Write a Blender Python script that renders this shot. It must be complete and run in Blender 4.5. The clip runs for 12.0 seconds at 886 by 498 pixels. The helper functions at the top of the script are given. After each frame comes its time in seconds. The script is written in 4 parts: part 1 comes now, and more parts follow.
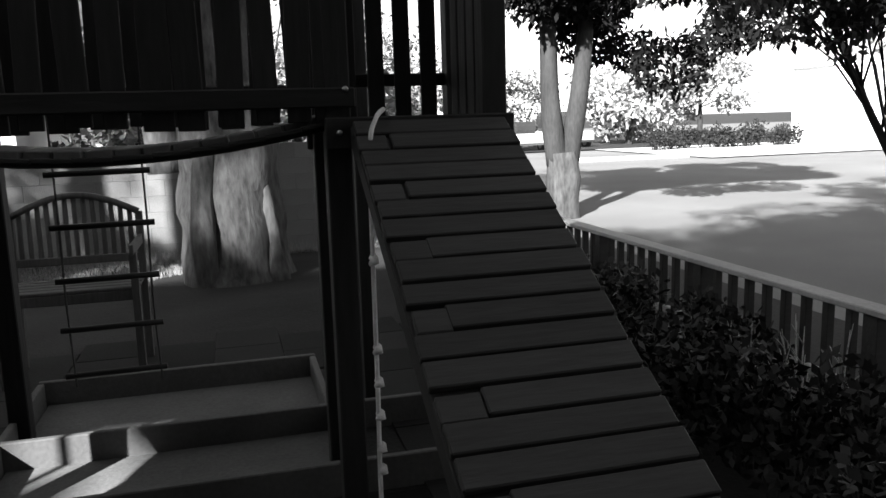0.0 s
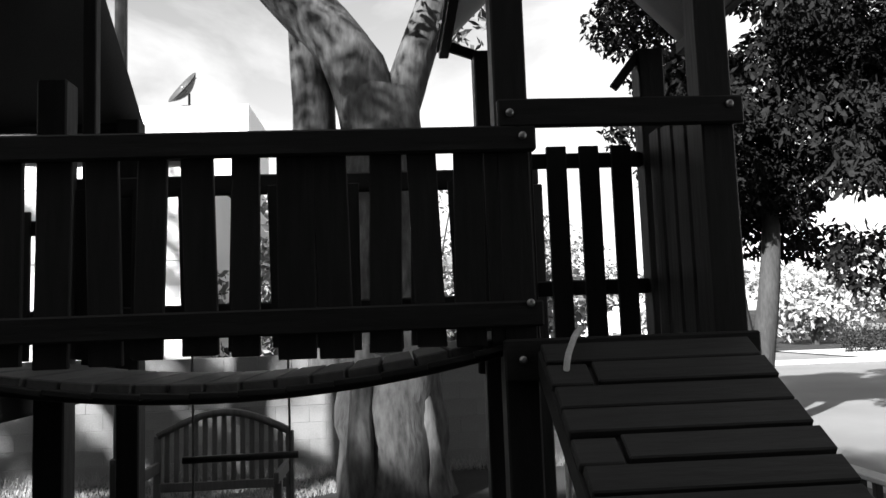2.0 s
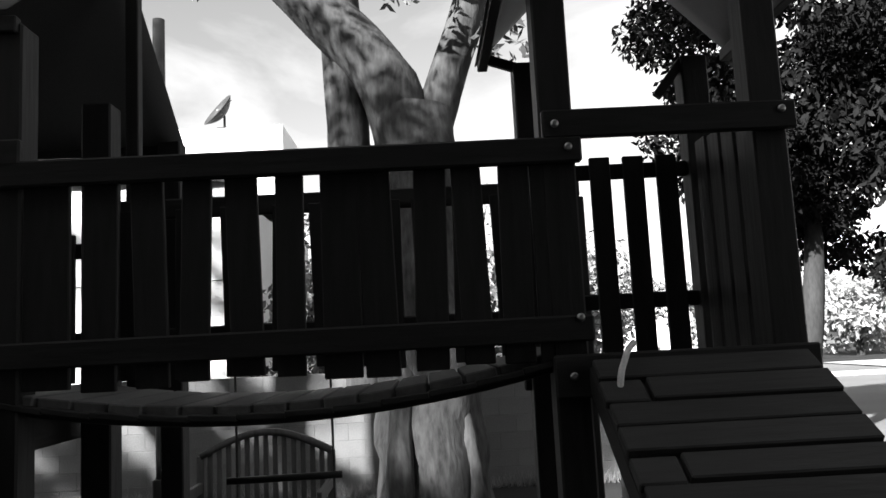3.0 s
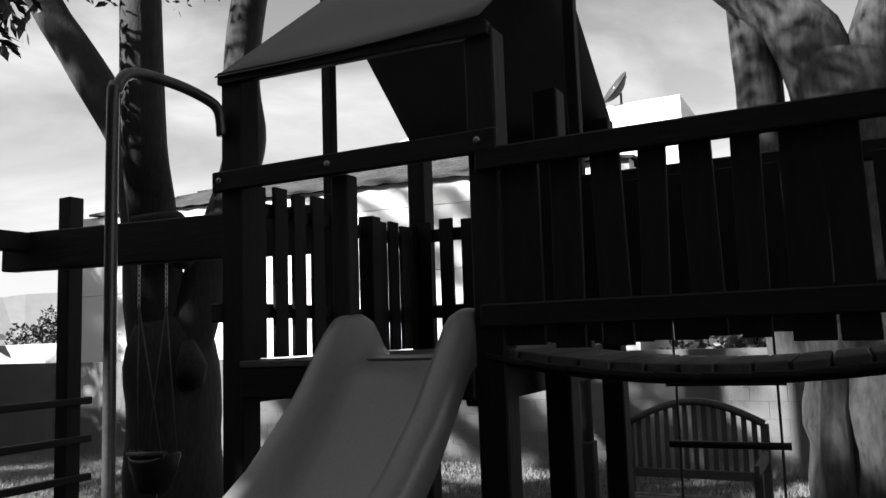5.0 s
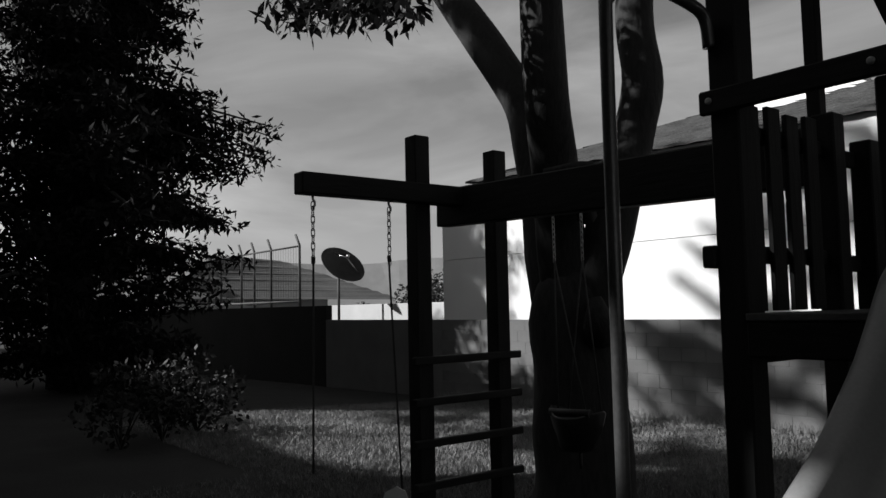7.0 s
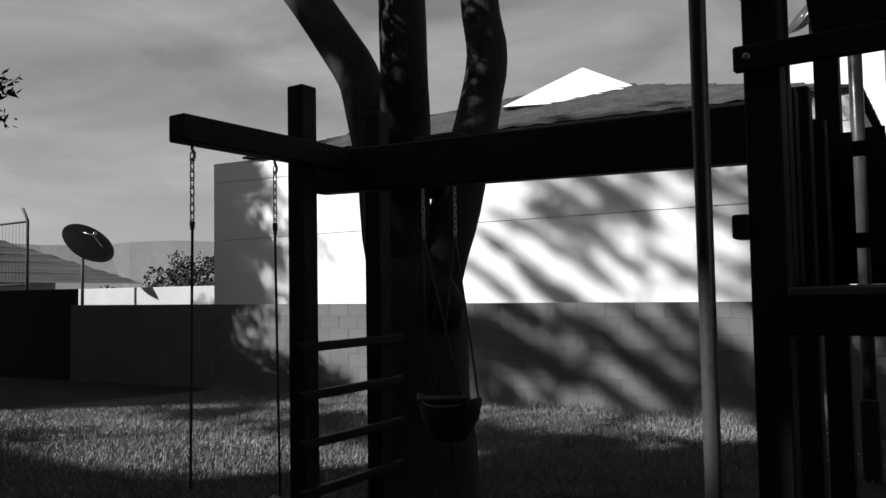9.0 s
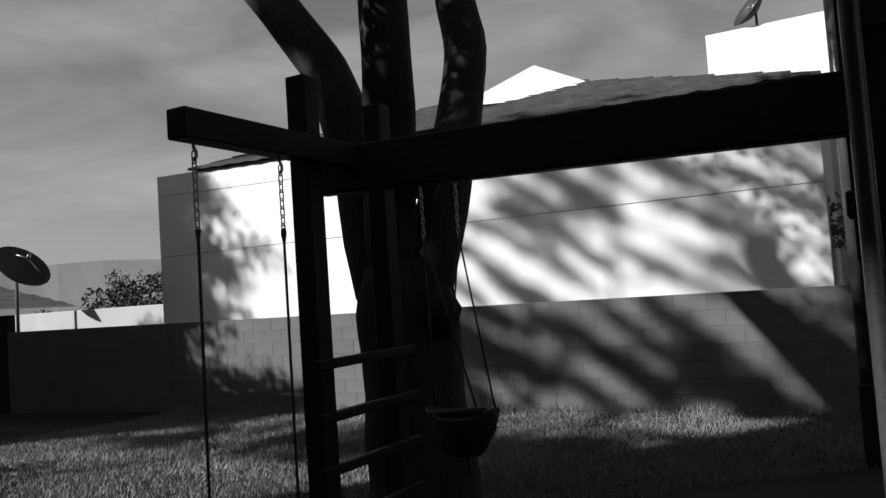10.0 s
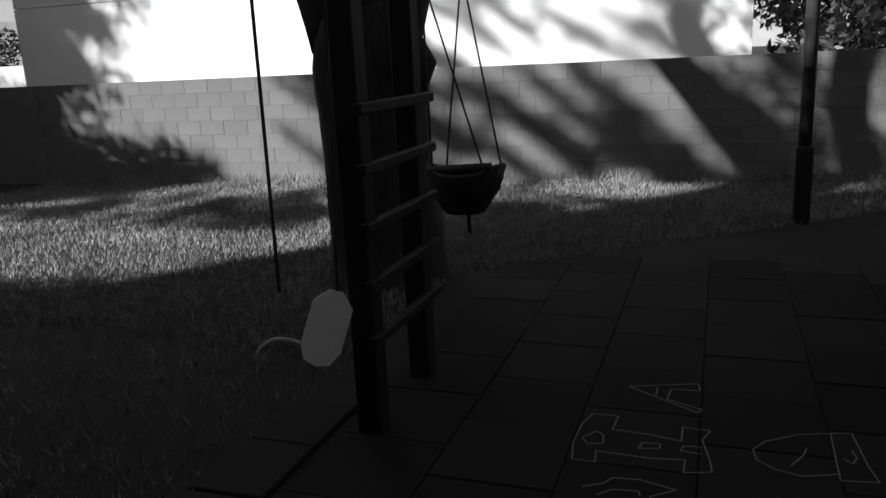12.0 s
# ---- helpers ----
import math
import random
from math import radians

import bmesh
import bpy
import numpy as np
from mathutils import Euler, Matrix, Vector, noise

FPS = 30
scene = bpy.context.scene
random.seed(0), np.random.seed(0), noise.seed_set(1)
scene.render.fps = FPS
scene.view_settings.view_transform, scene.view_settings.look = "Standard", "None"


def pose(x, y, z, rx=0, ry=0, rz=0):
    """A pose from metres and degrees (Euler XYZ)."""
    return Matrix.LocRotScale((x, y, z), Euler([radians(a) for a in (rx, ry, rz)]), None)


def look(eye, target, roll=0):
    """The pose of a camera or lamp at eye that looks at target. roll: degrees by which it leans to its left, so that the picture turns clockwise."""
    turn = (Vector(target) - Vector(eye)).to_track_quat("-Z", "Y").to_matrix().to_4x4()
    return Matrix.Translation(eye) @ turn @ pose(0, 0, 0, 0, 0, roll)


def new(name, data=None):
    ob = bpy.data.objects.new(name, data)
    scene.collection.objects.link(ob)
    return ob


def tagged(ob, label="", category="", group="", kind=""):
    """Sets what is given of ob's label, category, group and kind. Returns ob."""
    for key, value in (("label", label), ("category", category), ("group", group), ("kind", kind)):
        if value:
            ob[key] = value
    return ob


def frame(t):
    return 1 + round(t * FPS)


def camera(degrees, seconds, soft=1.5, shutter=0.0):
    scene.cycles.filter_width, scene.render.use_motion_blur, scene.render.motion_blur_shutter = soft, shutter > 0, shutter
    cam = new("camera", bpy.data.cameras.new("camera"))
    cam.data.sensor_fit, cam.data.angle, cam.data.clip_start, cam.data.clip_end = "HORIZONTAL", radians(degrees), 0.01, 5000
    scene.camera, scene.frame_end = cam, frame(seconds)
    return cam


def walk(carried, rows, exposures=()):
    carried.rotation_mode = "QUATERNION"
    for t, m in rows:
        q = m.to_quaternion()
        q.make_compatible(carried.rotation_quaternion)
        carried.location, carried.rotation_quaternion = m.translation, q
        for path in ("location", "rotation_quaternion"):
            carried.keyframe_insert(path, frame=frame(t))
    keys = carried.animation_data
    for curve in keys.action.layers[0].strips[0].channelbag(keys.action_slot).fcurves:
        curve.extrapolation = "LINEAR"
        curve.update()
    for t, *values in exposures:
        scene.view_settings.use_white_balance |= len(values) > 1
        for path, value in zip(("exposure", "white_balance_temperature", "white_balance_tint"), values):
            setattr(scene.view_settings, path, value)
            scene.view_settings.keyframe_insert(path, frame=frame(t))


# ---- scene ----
cam = camera(59.1, 12.0)

PATH = [
    (0, (0.703, -1.409, 1.702), (1.211, 0.497, 1.374), -1.7),
    (0.5, (0.74, -1.239, 1.733), (1.055, 0.718, 1.466), -1.2),
    (1, (0.673, -1.013, 1.732), (1.09, 0.942, 1.681), -0.7),
    (1.5, (0.679, -0.823, 1.799), (1.05, 1.142, 1.837), -2.0),
    (2, (0.743, -0.669, 1.771), (0.872, 1.318, 1.962), -2.1),
    (2.5, (0.727, -0.628, 1.777), (0.853, 1.355, 2.008), -2.8),
    (4.5, (0.618, -0.693, 1.749), (-0.037, 1.183, 1.974), -2.1),
    (5, (0.546, -0.746, 1.737), (-0.359, 1.024, 1.955), -2.0),
    (5.5, (0.433, -0.777, 1.727), (-0.707, 0.854, 1.92), -1.5),
    (6, (0.288, -0.764, 1.724), (-1.154, 0.618, 1.832), -1.4),
    (6.5, (0.079, -0.713, 1.702), (-1.498, 0.507, 1.857), -1.1),
    (8.5, (-0.822, -0.896, 1.703), (-2.18, 0.568, 1.817), -2.5),
    (9, (-1.093, -0.929, 1.678), (-2.189, 0.741, 1.78), -1.0),
    (9.5, (-1.363, -0.926, 1.706), (-2.278, 0.852, 1.766), -1.6),
    (10, (-1.608, -0.848, 1.688), (-2.571, 0.902, 1.798), -3.9),
    (10.5, (-1.809, -0.861, 1.676), (-2.678, 0.939, 1.769), -2.6),
    (11, (-2.048, -0.907, 1.662), (-2.72, 0.974, 1.549), -3.1),
    (11.5, (-2.26, -0.936, 1.618), (-2.96, 0.908, 1.287), -1.3),
    (12, (-2.474, -0.871, 1.573), (-3.13, 0.958, 1.101), -2.8),
]
EXPOSURES = [(0.0, 2.45), (1.0, 2.4), (2.0, 2.25), (2.7, 2.25), (4.3, 2.1), (5.0, 1.8), (5.5, 1.3), (6.0, 0.75), (6.7, 0.5), (8.3, 0.65), (10.0, 0.42), (11.0, 0.22), (12.0, 1.05)]
walk(cam, [(t, look(eye, target, roll)) for t, eye, target, roll in PATH], EXPOSURES)

# ---- world and sun ----
SUN_DIR = Vector((0.62, 0.76, -0.60)).normalized()
world = bpy.data.worlds.new("world")
scene.world = world
world.use_nodes = True
wn, wl = world.node_tree.nodes, world.node_tree.links
wn.clear()
sky = wn.new("ShaderNodeTexSky")
sky.sky_type, sky.sun_disc = "NISHITA", False
sky.sun_elevation = math.asin(-SUN_DIR.z)
sky.sun_rotation = math.atan2(-SUN_DIR.x, -SUN_DIR.y)
sky_grey = wn.new("ShaderNodeRGBToBW")
wl.new(sky.outputs[0], sky_grey.inputs[0])
coord = wn.new("ShaderNodeTexCoord")
stretch = wn.new("ShaderNodeMapping")
stretch.inputs["Scale"].default_value = (1.0, 1.0, 3.2)
wl.new(coord.outputs["Generated"], stretch.inputs[0])
cloud = wn.new("ShaderNodeTexNoise")
cloud.inputs["Scale"].default_value, cloud.inputs["Detail"].default_value, cloud.inputs["Roughness"].default_value = 2.6, 6.0, 0.55
cloud.inputs["Distortion"].default_value = 0.5
wl.new(stretch.outputs[0], cloud.inputs["Vector"])
cloud_ramp = wn.new("ShaderNodeMapRange")
cloud_ramp.inputs["From Min"].default_value, cloud_ramp.inputs["From Max"].default_value = 0.42, 0.72
cloud_ramp.inputs["To Min"].default_value, cloud_ramp.inputs["To Max"].default_value = 0.0, 2.2
wl.new(cloud.outputs["Fac"], cloud_ramp.inputs["Value"])
add = wn.new("ShaderNodeMath")
add.operation = "ADD"
wl.new(sky_grey.outputs[0], add.inputs[0])
wl.new(cloud_ramp.outputs[0], add.inputs[1])
back = wn.new("ShaderNodeBackground")
back.inputs["Strength"].default_value = 0.06
wl.new(add.outputs[0], back.inputs["Color"])
wl.new(back.outputs[0], wn.new("ShaderNodeOutputWorld").inputs["Surface"])

sun = new("sun", bpy.data.lights.new("sun", "SUN"))
sun.data.energy, sun.data.angle, sun.data.color = 5.0, radians(0.9), (1, 1, 1)
sun.matrix_world = look(-60 * SUN_DIR, (0, 0, 0))


# ---- materials: a grey world ----
def grey(name, low, high, scale=6.0, fine=70.0, rough=0.8, bump=0.25, metal=0.0, along=(1, 1, 1), spread=0.0, sheen=0.3):
    """Two scales of grain between two greys, with relief; spread: how far single pieces differ."""
    m = bpy.data.materials.new(name)
    m.use_nodes = True
    n, l = m.node_tree.nodes, m.node_tree.links
    bsdf = n["Principled BSDF"]
    tc = n.new("ShaderNodeTexCoord")
    mp = n.new("ShaderNodeMapping")
    mp.inputs["Scale"].default_value = along
    l.new(tc.outputs["Object"], mp.inputs[0])
    big, small = n.new("ShaderNodeTexNoise"), n.new("ShaderNodeTexNoise")
    big.inputs["Scale"].default_value, big.inputs["Detail"].default_value = scale, 4
    small.inputs["Scale"].default_value, small.inputs["Detail"].default_value = fine, 3
    for node in (big, small):
        l.new(mp.outputs[0], node.inputs["Vector"])
    mix = n.new("ShaderNodeMath")
    mix.operation = "MULTIPLY_ADD"
    mix.inputs[1].default_value = 0.55
    l.new(big.outputs["Fac"], mix.inputs[0])
    half = n.new("ShaderNodeMath")
    half.operation = "MULTIPLY"
    half.inputs[1].default_value = 0.45
    l.new(small.outputs["Fac"], half.inputs[0])
    l.new(half.outputs[0], mix.inputs[2])
    value = mix.outputs[0]
    if spread:
        info = n.new("ShaderNodeObjectInfo")
        off = n.new("ShaderNodeMath")
        off.operation = "MULTIPLY_ADD"
        off.inputs[1].default_value = spread
        l.new(info.outputs["Random"], off.inputs[0])
        l.new(value, off.inputs[2])
        value = off.outputs[0]
    ramp = n.new("ShaderNodeMapRange")
    ramp.inputs["From Min"].default_value, ramp.inputs["From Max"].default_value = 0.3, 0.7 + spread
    ramp.inputs["To Min"].default_value, ramp.inputs["To Max"].default_value = low, high
    l.new(value, ramp.inputs["Value"])
    l.new(ramp.outputs[0], bsdf.inputs["Base Color"])
    bsdf.inputs["Roughness"].default_value, bsdf.inputs["Metallic"].default_value = rough, metal
    bsdf.inputs["Specular IOR Level"].default_value = sheen
    if bump:
        bp = n.new("ShaderNodeBump")
        bp.inputs["Strength"].default_value, bp.inputs["Distance"].default_value = bump, 0.01
        l.new(small.outputs["Fac"], bp.inputs["Height"])
        l.new(bp.outputs[0], bsdf.inputs["Normal"])
    return m


WOOD = grey("stained_wood", 0.010, 0.028, 3, 40, 0.6, 0.3, along=(1, 1, 0.12), spread=0.15, sheen=0.18)
WOOD_X = grey("stained_wood_lengthwise", 0.010, 0.028, 3, 40, 0.6, 0.3, along=(0.12, 1, 1), spread=0.15, sheen=0.18)
WOOD_Y = grey("stained_wood_beam", 0.010, 0.028, 3, 40, 0.6, 0.3, along=(1, 0.12, 1), spread=0.15, sheen=0.18)
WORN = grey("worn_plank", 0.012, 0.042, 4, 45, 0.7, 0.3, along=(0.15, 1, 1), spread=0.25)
DECK = grey("deck_plank", 0.06, 0.14, 4, 50, 0.65, 0.3, along=(1, 0.15, 1), spread=0.2)
BENCHWOOD = grey("weathered_teak", 0.04, 0.10, 4, 60, 0.75, 0.2, along=(1, 1, 0.15), spread=0.1)
PLASTIC = grey("slide_plastic", 0.20, 0.26, 1.2, 90, 0.32, 0.02, sheen=0.5)
RUBBER = grey("black_rubber", 0.02, 0.035, 5, 60, 0.5, 0.1)
SEATPALE = grey("pale_rubber", 0.78, 0.88, 3, 40, 0.5, 0.05)
STEEL = grey("galvanised_steel", 0.3, 0.5, 8, 80, 0.35, 0.05, metal=0.9)
PIPE = grey("painted_pipe", 0.05, 0.1, 6, 70, 0.3, 0.05, metal=0.4, sheen=0.5)
ROPE = grey("rope", 0.45, 0.7, 30, 200, 0.9, 0.4)
CORD = grey("dark_cord", 0.04, 0.08, 30, 200, 0.9, 0.3)
CANVAS = grey("canvas", 0.12, 0.17, 1.5, 150, 0.75, 0.15)
# Bark mottle, its contrast widened to imitate streaks of sun on the trunk.
BARK = grey("mottled_bark", 0.006, 0.085, 4.5, 22, 0.9, 1.0, along=(1, 1, 0.3))
BARK_DARK = grey("dark_bark", 0.012, 0.042, 3.5, 30, 0.9, 0.8, along=(1, 1, 0.3))
LEAF = grey("leaf", 0.02, 0.06, 1.5, 15, 0.5, 0.0, sheen=0.4)
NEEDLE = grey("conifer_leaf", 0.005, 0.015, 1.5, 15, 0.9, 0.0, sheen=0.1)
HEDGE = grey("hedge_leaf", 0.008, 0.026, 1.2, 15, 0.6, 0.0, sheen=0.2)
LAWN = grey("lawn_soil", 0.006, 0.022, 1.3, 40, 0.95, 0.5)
BLADE = grey("grass_blade", 0.09, 0.32, 0.8, 12, 0.6, 0.0, sheen=0.4)
BLOCK = grey("concrete_block", 0.10, 0.17, 1.5, 60, 0.95, 0.5, spread=0.15)
MORTAR = grey("mortar", 0.09, 0.15, 5, 80, 0.95, 0.4)
WHITE = grey("white_render", 0.66, 0.82, 0.7, 70, 0.9, 0.12)
TILE = grey("roof_tile", 0.02, 0.075, 2, 20, 0.85, 0.4)
FARROOF = grey("ribbed_roof", 0.05, 0.1, 1, 10, 0.8, 0.1)
ASPHALT = grey("asphalt", 0.09, 0.16, 0.4, 60, 0.9, 0.3)
CONCRETE = grey("pale_concrete", 0.34, 0.5, 0.8, 60, 0.9, 0.2)
# Wide spread: single slabs come out paler to imitate sun dapples.
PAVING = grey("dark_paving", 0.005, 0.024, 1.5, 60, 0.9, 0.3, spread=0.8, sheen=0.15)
# Near black, so that the left wall's shade is in its colour.
WALL_SHADE = grey("wall_in_shade", 0.004, 0.014, 1.0, 20, 0.95, 0.5)
PITWOOD = grey("pit_board", 0.05, 0.11, 3, 40, 0.8, 0.3, spread=0.2)
PITFLOOR = grey("pit_floor", 0.07, 0.13, 2, 50, 0.9, 0.3)
# Lighter copy of the leaf grey; full sun is put into the colour.
LEAF_SUN = grey("sunlit_leaf", 0.16, 0.34, 1.5, 15, 0.6, 0.0)
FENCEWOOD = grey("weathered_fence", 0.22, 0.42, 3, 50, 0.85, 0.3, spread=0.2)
CHALK = grey("chalk", 0.12, 0.26, 60, 150, 0.95, 0.0)
HILL = grey("far_hill", 0.20, 0.26, 0.02, 0.2, 1.0, 0.0)
# Dark enough to stand in for the shade on the big dish.
DISHMAT = grey("dish_mesh", 0.02, 0.045, 4, 40, 0.6, 0.1)
PAINT = grey("car_paint", 0.3, 0.4, 1, 20, 0.25, 0.0, sheen=0.6)
GLASS = grey("dark_glass", 0.02, 0.03, 1, 20, 0.08, 0.0, sheen=0.6)


# ---- building helpers ----
def box(bm, lo, hi, bevel=0.0, turn=None):
    """A box between two corners, its edges eased."""
    lo, hi = Vector(lo), Vector(hi)
    made = bmesh.ops.create_cube(bm, size=1.0)
    m = Matrix.Translation((lo + hi) / 2) @ (turn or Matrix.Identity(4)) @ Matrix.Diagonal((*(hi - lo), 1))
    bmesh.ops.transform(bm, matrix=m, verts=made["verts"])
    if bevel:
        edges = {e for v in made["verts"] for e in v.link_edges}
        bmesh.ops.bevel(bm, geom=list(edges), offset=bevel, segments=1, affect="EDGES", profile=0.5)


def bar(bm, a, b, w, h, bevel=0.004):
    """A squared timber from a to b, w wide and h deep."""
    a, b = Vector(a), Vector(b)
    made = bmesh.ops.create_cube(bm, size=1.0)
    q = (b - a).to_track_quat("Z", "Y").to_matrix().to_4x4()
    bmesh.ops.transform(bm, matrix=Matrix.Translation((a + b) / 2) @ q @ Matrix.Diagonal((w, h, (b - a).length, 1)), verts=made["verts"])
    if bevel:
        edges = {e for v in made["verts"] for e in v.link_edges}
        bmesh.ops.bevel(bm, geom=list(edges), offset=bevel, segments=1, affect="EDGES", profile=0.5)


def tube(bm, pts, radii, sides=10, wobble=0.0, caps=True):
    """A tapered, bending round limb along pts."""
    pts = [Vector(p) for p in pts]
    if isinstance(radii, (int, float)):
        radii = [radii] * len(pts)
    rings = []
    side = None
    for i, p in enumerate(pts):
        d = (pts[min(i + 1, len(pts) - 1)] - pts[max(i - 1, 0)]).normalized()
        if side is None:
            side = d.orthogonal().normalized()
        side = (side - d * side.dot(d)).normalized()
        up = d.cross(side)
        ring = []
        for k in range(sides):
            a = 2 * math.pi * k / sides
            off = side * math.cos(a) + up * math.sin(a)
            r = radii[i] * (1 + wobble * noise.noise(p * 1.7 + off * 1.3))
            ring.append(bm.verts.new(p + off * r))
        rings.append(ring)
    for r0, r1 in zip(rings, rings[1:]):
        for k in range(sides):
            bm.faces.new((r0[k], r0[(k + 1) % sides], r1[(k + 1) % sides], r1[k])).smooth = True
    if caps:
        bm.faces.new(rings[0][::-1])
        bm.faces.new(rings[-1])


def smooth_path(pts, steps=5):
    """Points on a soft curve through pts."""
    pts = [Vector(p) for p in pts]
    out = []
    for i in range(len(pts) - 1):
        p0, p1, p2, p3 = pts[max(i - 1, 0)], pts[i], pts[i + 1], pts[min(i + 2, len(pts) - 1)]
        for s in range(steps):
            t = s / steps
            out.append(0.5 * ((2 * p1) + (p2 - p0) * t + (2 * p0 - 5 * p1 + 4 * p2 - p3) * t * t + (3 * p1 - p0 - 3 * p2 + p3) * t ** 3))
    return out + [pts[-1]]


def part(name, bm, material, parent=None, label=""):
    mesh = bpy.data.meshes.new(name)
    bm.normal_update()
    bm.to_mesh(mesh)
    bm.free()
    mesh.materials.append(material)
    ob = new(name, mesh)
    if parent:
        ob.parent = parent
    return tagged(ob, label) if label else ob


def mesh_part(name, verts, faces, material, parent=None):
    mesh = bpy.data.meshes.new(name)
    mesh.from_pydata(verts, [], faces)
    mesh.materials.append(material)
    ob = new(name, mesh)
    if parent:
        ob.parent = parent
    return ob


def thing(name, label, category, at=(0, 0, 0), group="", kind=""):
    ob = new(name)
    ob.location = at
    ob.empty_display_size = 0.2
    return tagged(ob, label, category, group, kind)


def boxpart(name, lo, hi, material, parent, bevel=0.006, label=""):
    bm = bmesh.new()
    box(bm, lo, hi, bevel)
    return part(name, bm, material, parent, label)


def barpart(name, a, b, w, h, material, parent, label="", bevel=0.004):
    bm = bmesh.new()
    bar(bm, a, b, w, h, bevel)
    return part(name, bm, material, parent, label)


def bolt(parent, p, n=(0, -1, 0)):
    bm = bmesh.new()
    p, n = Vector(p), Vector(n)
    tube(bm, [p, p + n * 0.006, p + n * 0.010], [0.012, 0.012, 0.006], 10)
    return part("bolt", bm, STEEL, parent, "bright steel bolt head")


def leaves(name, centres, radii, count, size, material, parent, seed, flat=0.5, long=2.0, droop=0.0, hollow=0.55):
    """Many small pointed leaves gathered in clumps; the clumps leave gaps between them."""
    g = np.random.default_rng(seed)
    centres, radii = np.array(centres, float), np.array(radii, float)
    pick = g.choice(len(centres), count, p=radii ** 2 / (radii ** 2).sum())
    d = g.normal(size=(count, 3))
    d /= np.linalg.norm(d, axis=1)[:, None]
    r = (hollow + (1 - hollow) * g.random(count) ** 0.7)
    pos = centres[pick] + d * (radii[pick] * r)[:, None] * np.array([1, 1, flat])
    a = g.normal(size=(count, 3))
    a[:, 2] -= droop
    a /= np.linalg.norm(a, axis=1)[:, None]
    b = np.cross(a, g.normal(size=(count, 3)))
    b /= np.linalg.norm(b, axis=1)[:, None]
    s = size * (0.6 + 0.8 * g.random(count))[:, None]
    v = np.stack([pos, pos + a * s * 0.5 + b * s * 0.5 / long, pos + a * s, pos + a * s * 0.5 - b * s * 0.5 / long], 1).reshape(-1, 3)
    f = np.arange(count * 4).reshape(-1, 4)
    return mesh_part(name, v.tolist(), f.tolist(), material, parent)


# ---- ground ----
def sheet(name, x0, x1, y0, y1, z, nx, ny, material, label, category, rough=0.0):
    bm = bmesh.new()
    grid = [[bm.verts.new((x0 + (x1 - x0) * i / nx, y0 + (y1 - y0) * j / ny, z + rough * noise.noise((i * 0.37, j * 0.41, 0)))) for j in range(ny + 1)] for i in range(nx + 1)]
    for i in range(nx):
        for j in range(ny):
            bm.faces.new((grid[i][j], grid[i + 1][j], grid[i + 1][j + 1], grid[i][j + 1]))
    return tagged(part(name, bm, material), label, category, kind="structure")


def lawn_z(x, y):
    """The lawn falls gently towards the back wall and away to the left."""
    u = max(0.0, y - 4.6) / 4.7
    return -0.004 - 0.01 * u - 0.018 * max(0.0, -5.0 - x) * min(1.0, u * 1.3)


bm = bmesh.new()
xs = [-900, -300, -80, -30.0, -29.9, -15, 2.5, 2.6, 60, 300, 900]
ys = [-500, -60, -9.0, -8.9, 0, 10.5, 10.6, 60, 300, 1300]
grid = [[bm.verts.new((x, y, -0.7 if -29.95 < x < 2.55 and -8.95 < y < 10.55 else -0.03)) for y in ys] for x in xs]
for i in range(len(xs) - 1):
    for j in range(len(ys) - 1):
        bm.faces.new((grid[i][j], grid[i + 1][j], grid[i + 1][j + 1], grid[i][j + 1]))
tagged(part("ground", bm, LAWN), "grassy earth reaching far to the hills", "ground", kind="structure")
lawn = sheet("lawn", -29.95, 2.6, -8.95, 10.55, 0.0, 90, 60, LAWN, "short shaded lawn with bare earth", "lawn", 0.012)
for v in lawn.data.vertices:
    v.co.z += lawn_z(v.co.x, v.co.y)
sheet("road", 4.3, 120, -60, 90, 0.0, 20, 20, ASPHALT, "wide grey asphalt street dappled with sun", "road")

# ---- garden wall and house ----
WALL_Y = 9.30
HOUSE_Y = 10.49
WALL_TOP = 1.455
WALL_FOOT = -0.4
COURSE = 0.21


def block_wall(x0, x1):
    wall = thing("wall_back", "grey concrete block garden wall with weathered joints", "wall", (0, WALL_Y, 0), kind="structure")
    boxpart("wall_core", (x0, 0.006, WALL_FOOT), (x1, 0.16, WALL_TOP - 0.004), MORTAR, wall, 0)
    return wall


wall_back = block_wall(-13.1, 4.2)

house = thing("house", "white rendered neighbour house with tiled hip roof behind the wall", "house", (-14.52, HOUSE_Y, 0))
for z0, z1 in ((0.6, 2.79), (2.802, 4.05), (4.062, 4.475)):
    bm = bmesh.new()
    box(bm, (0, 0.0, z0), (12.42, 0.3, z1))
    if z1 > 4:
        for v in bm.verts:
            if v.co.z > 4 and v.co.x > 5:
                v.co.z -= 0.26
    part("wall_panel", bm, WHITE, house)
boxpart("wall_body", (0.02, 0.22, 0.0), (12.40, 7.8, 4.15), WHITE, house, 0)


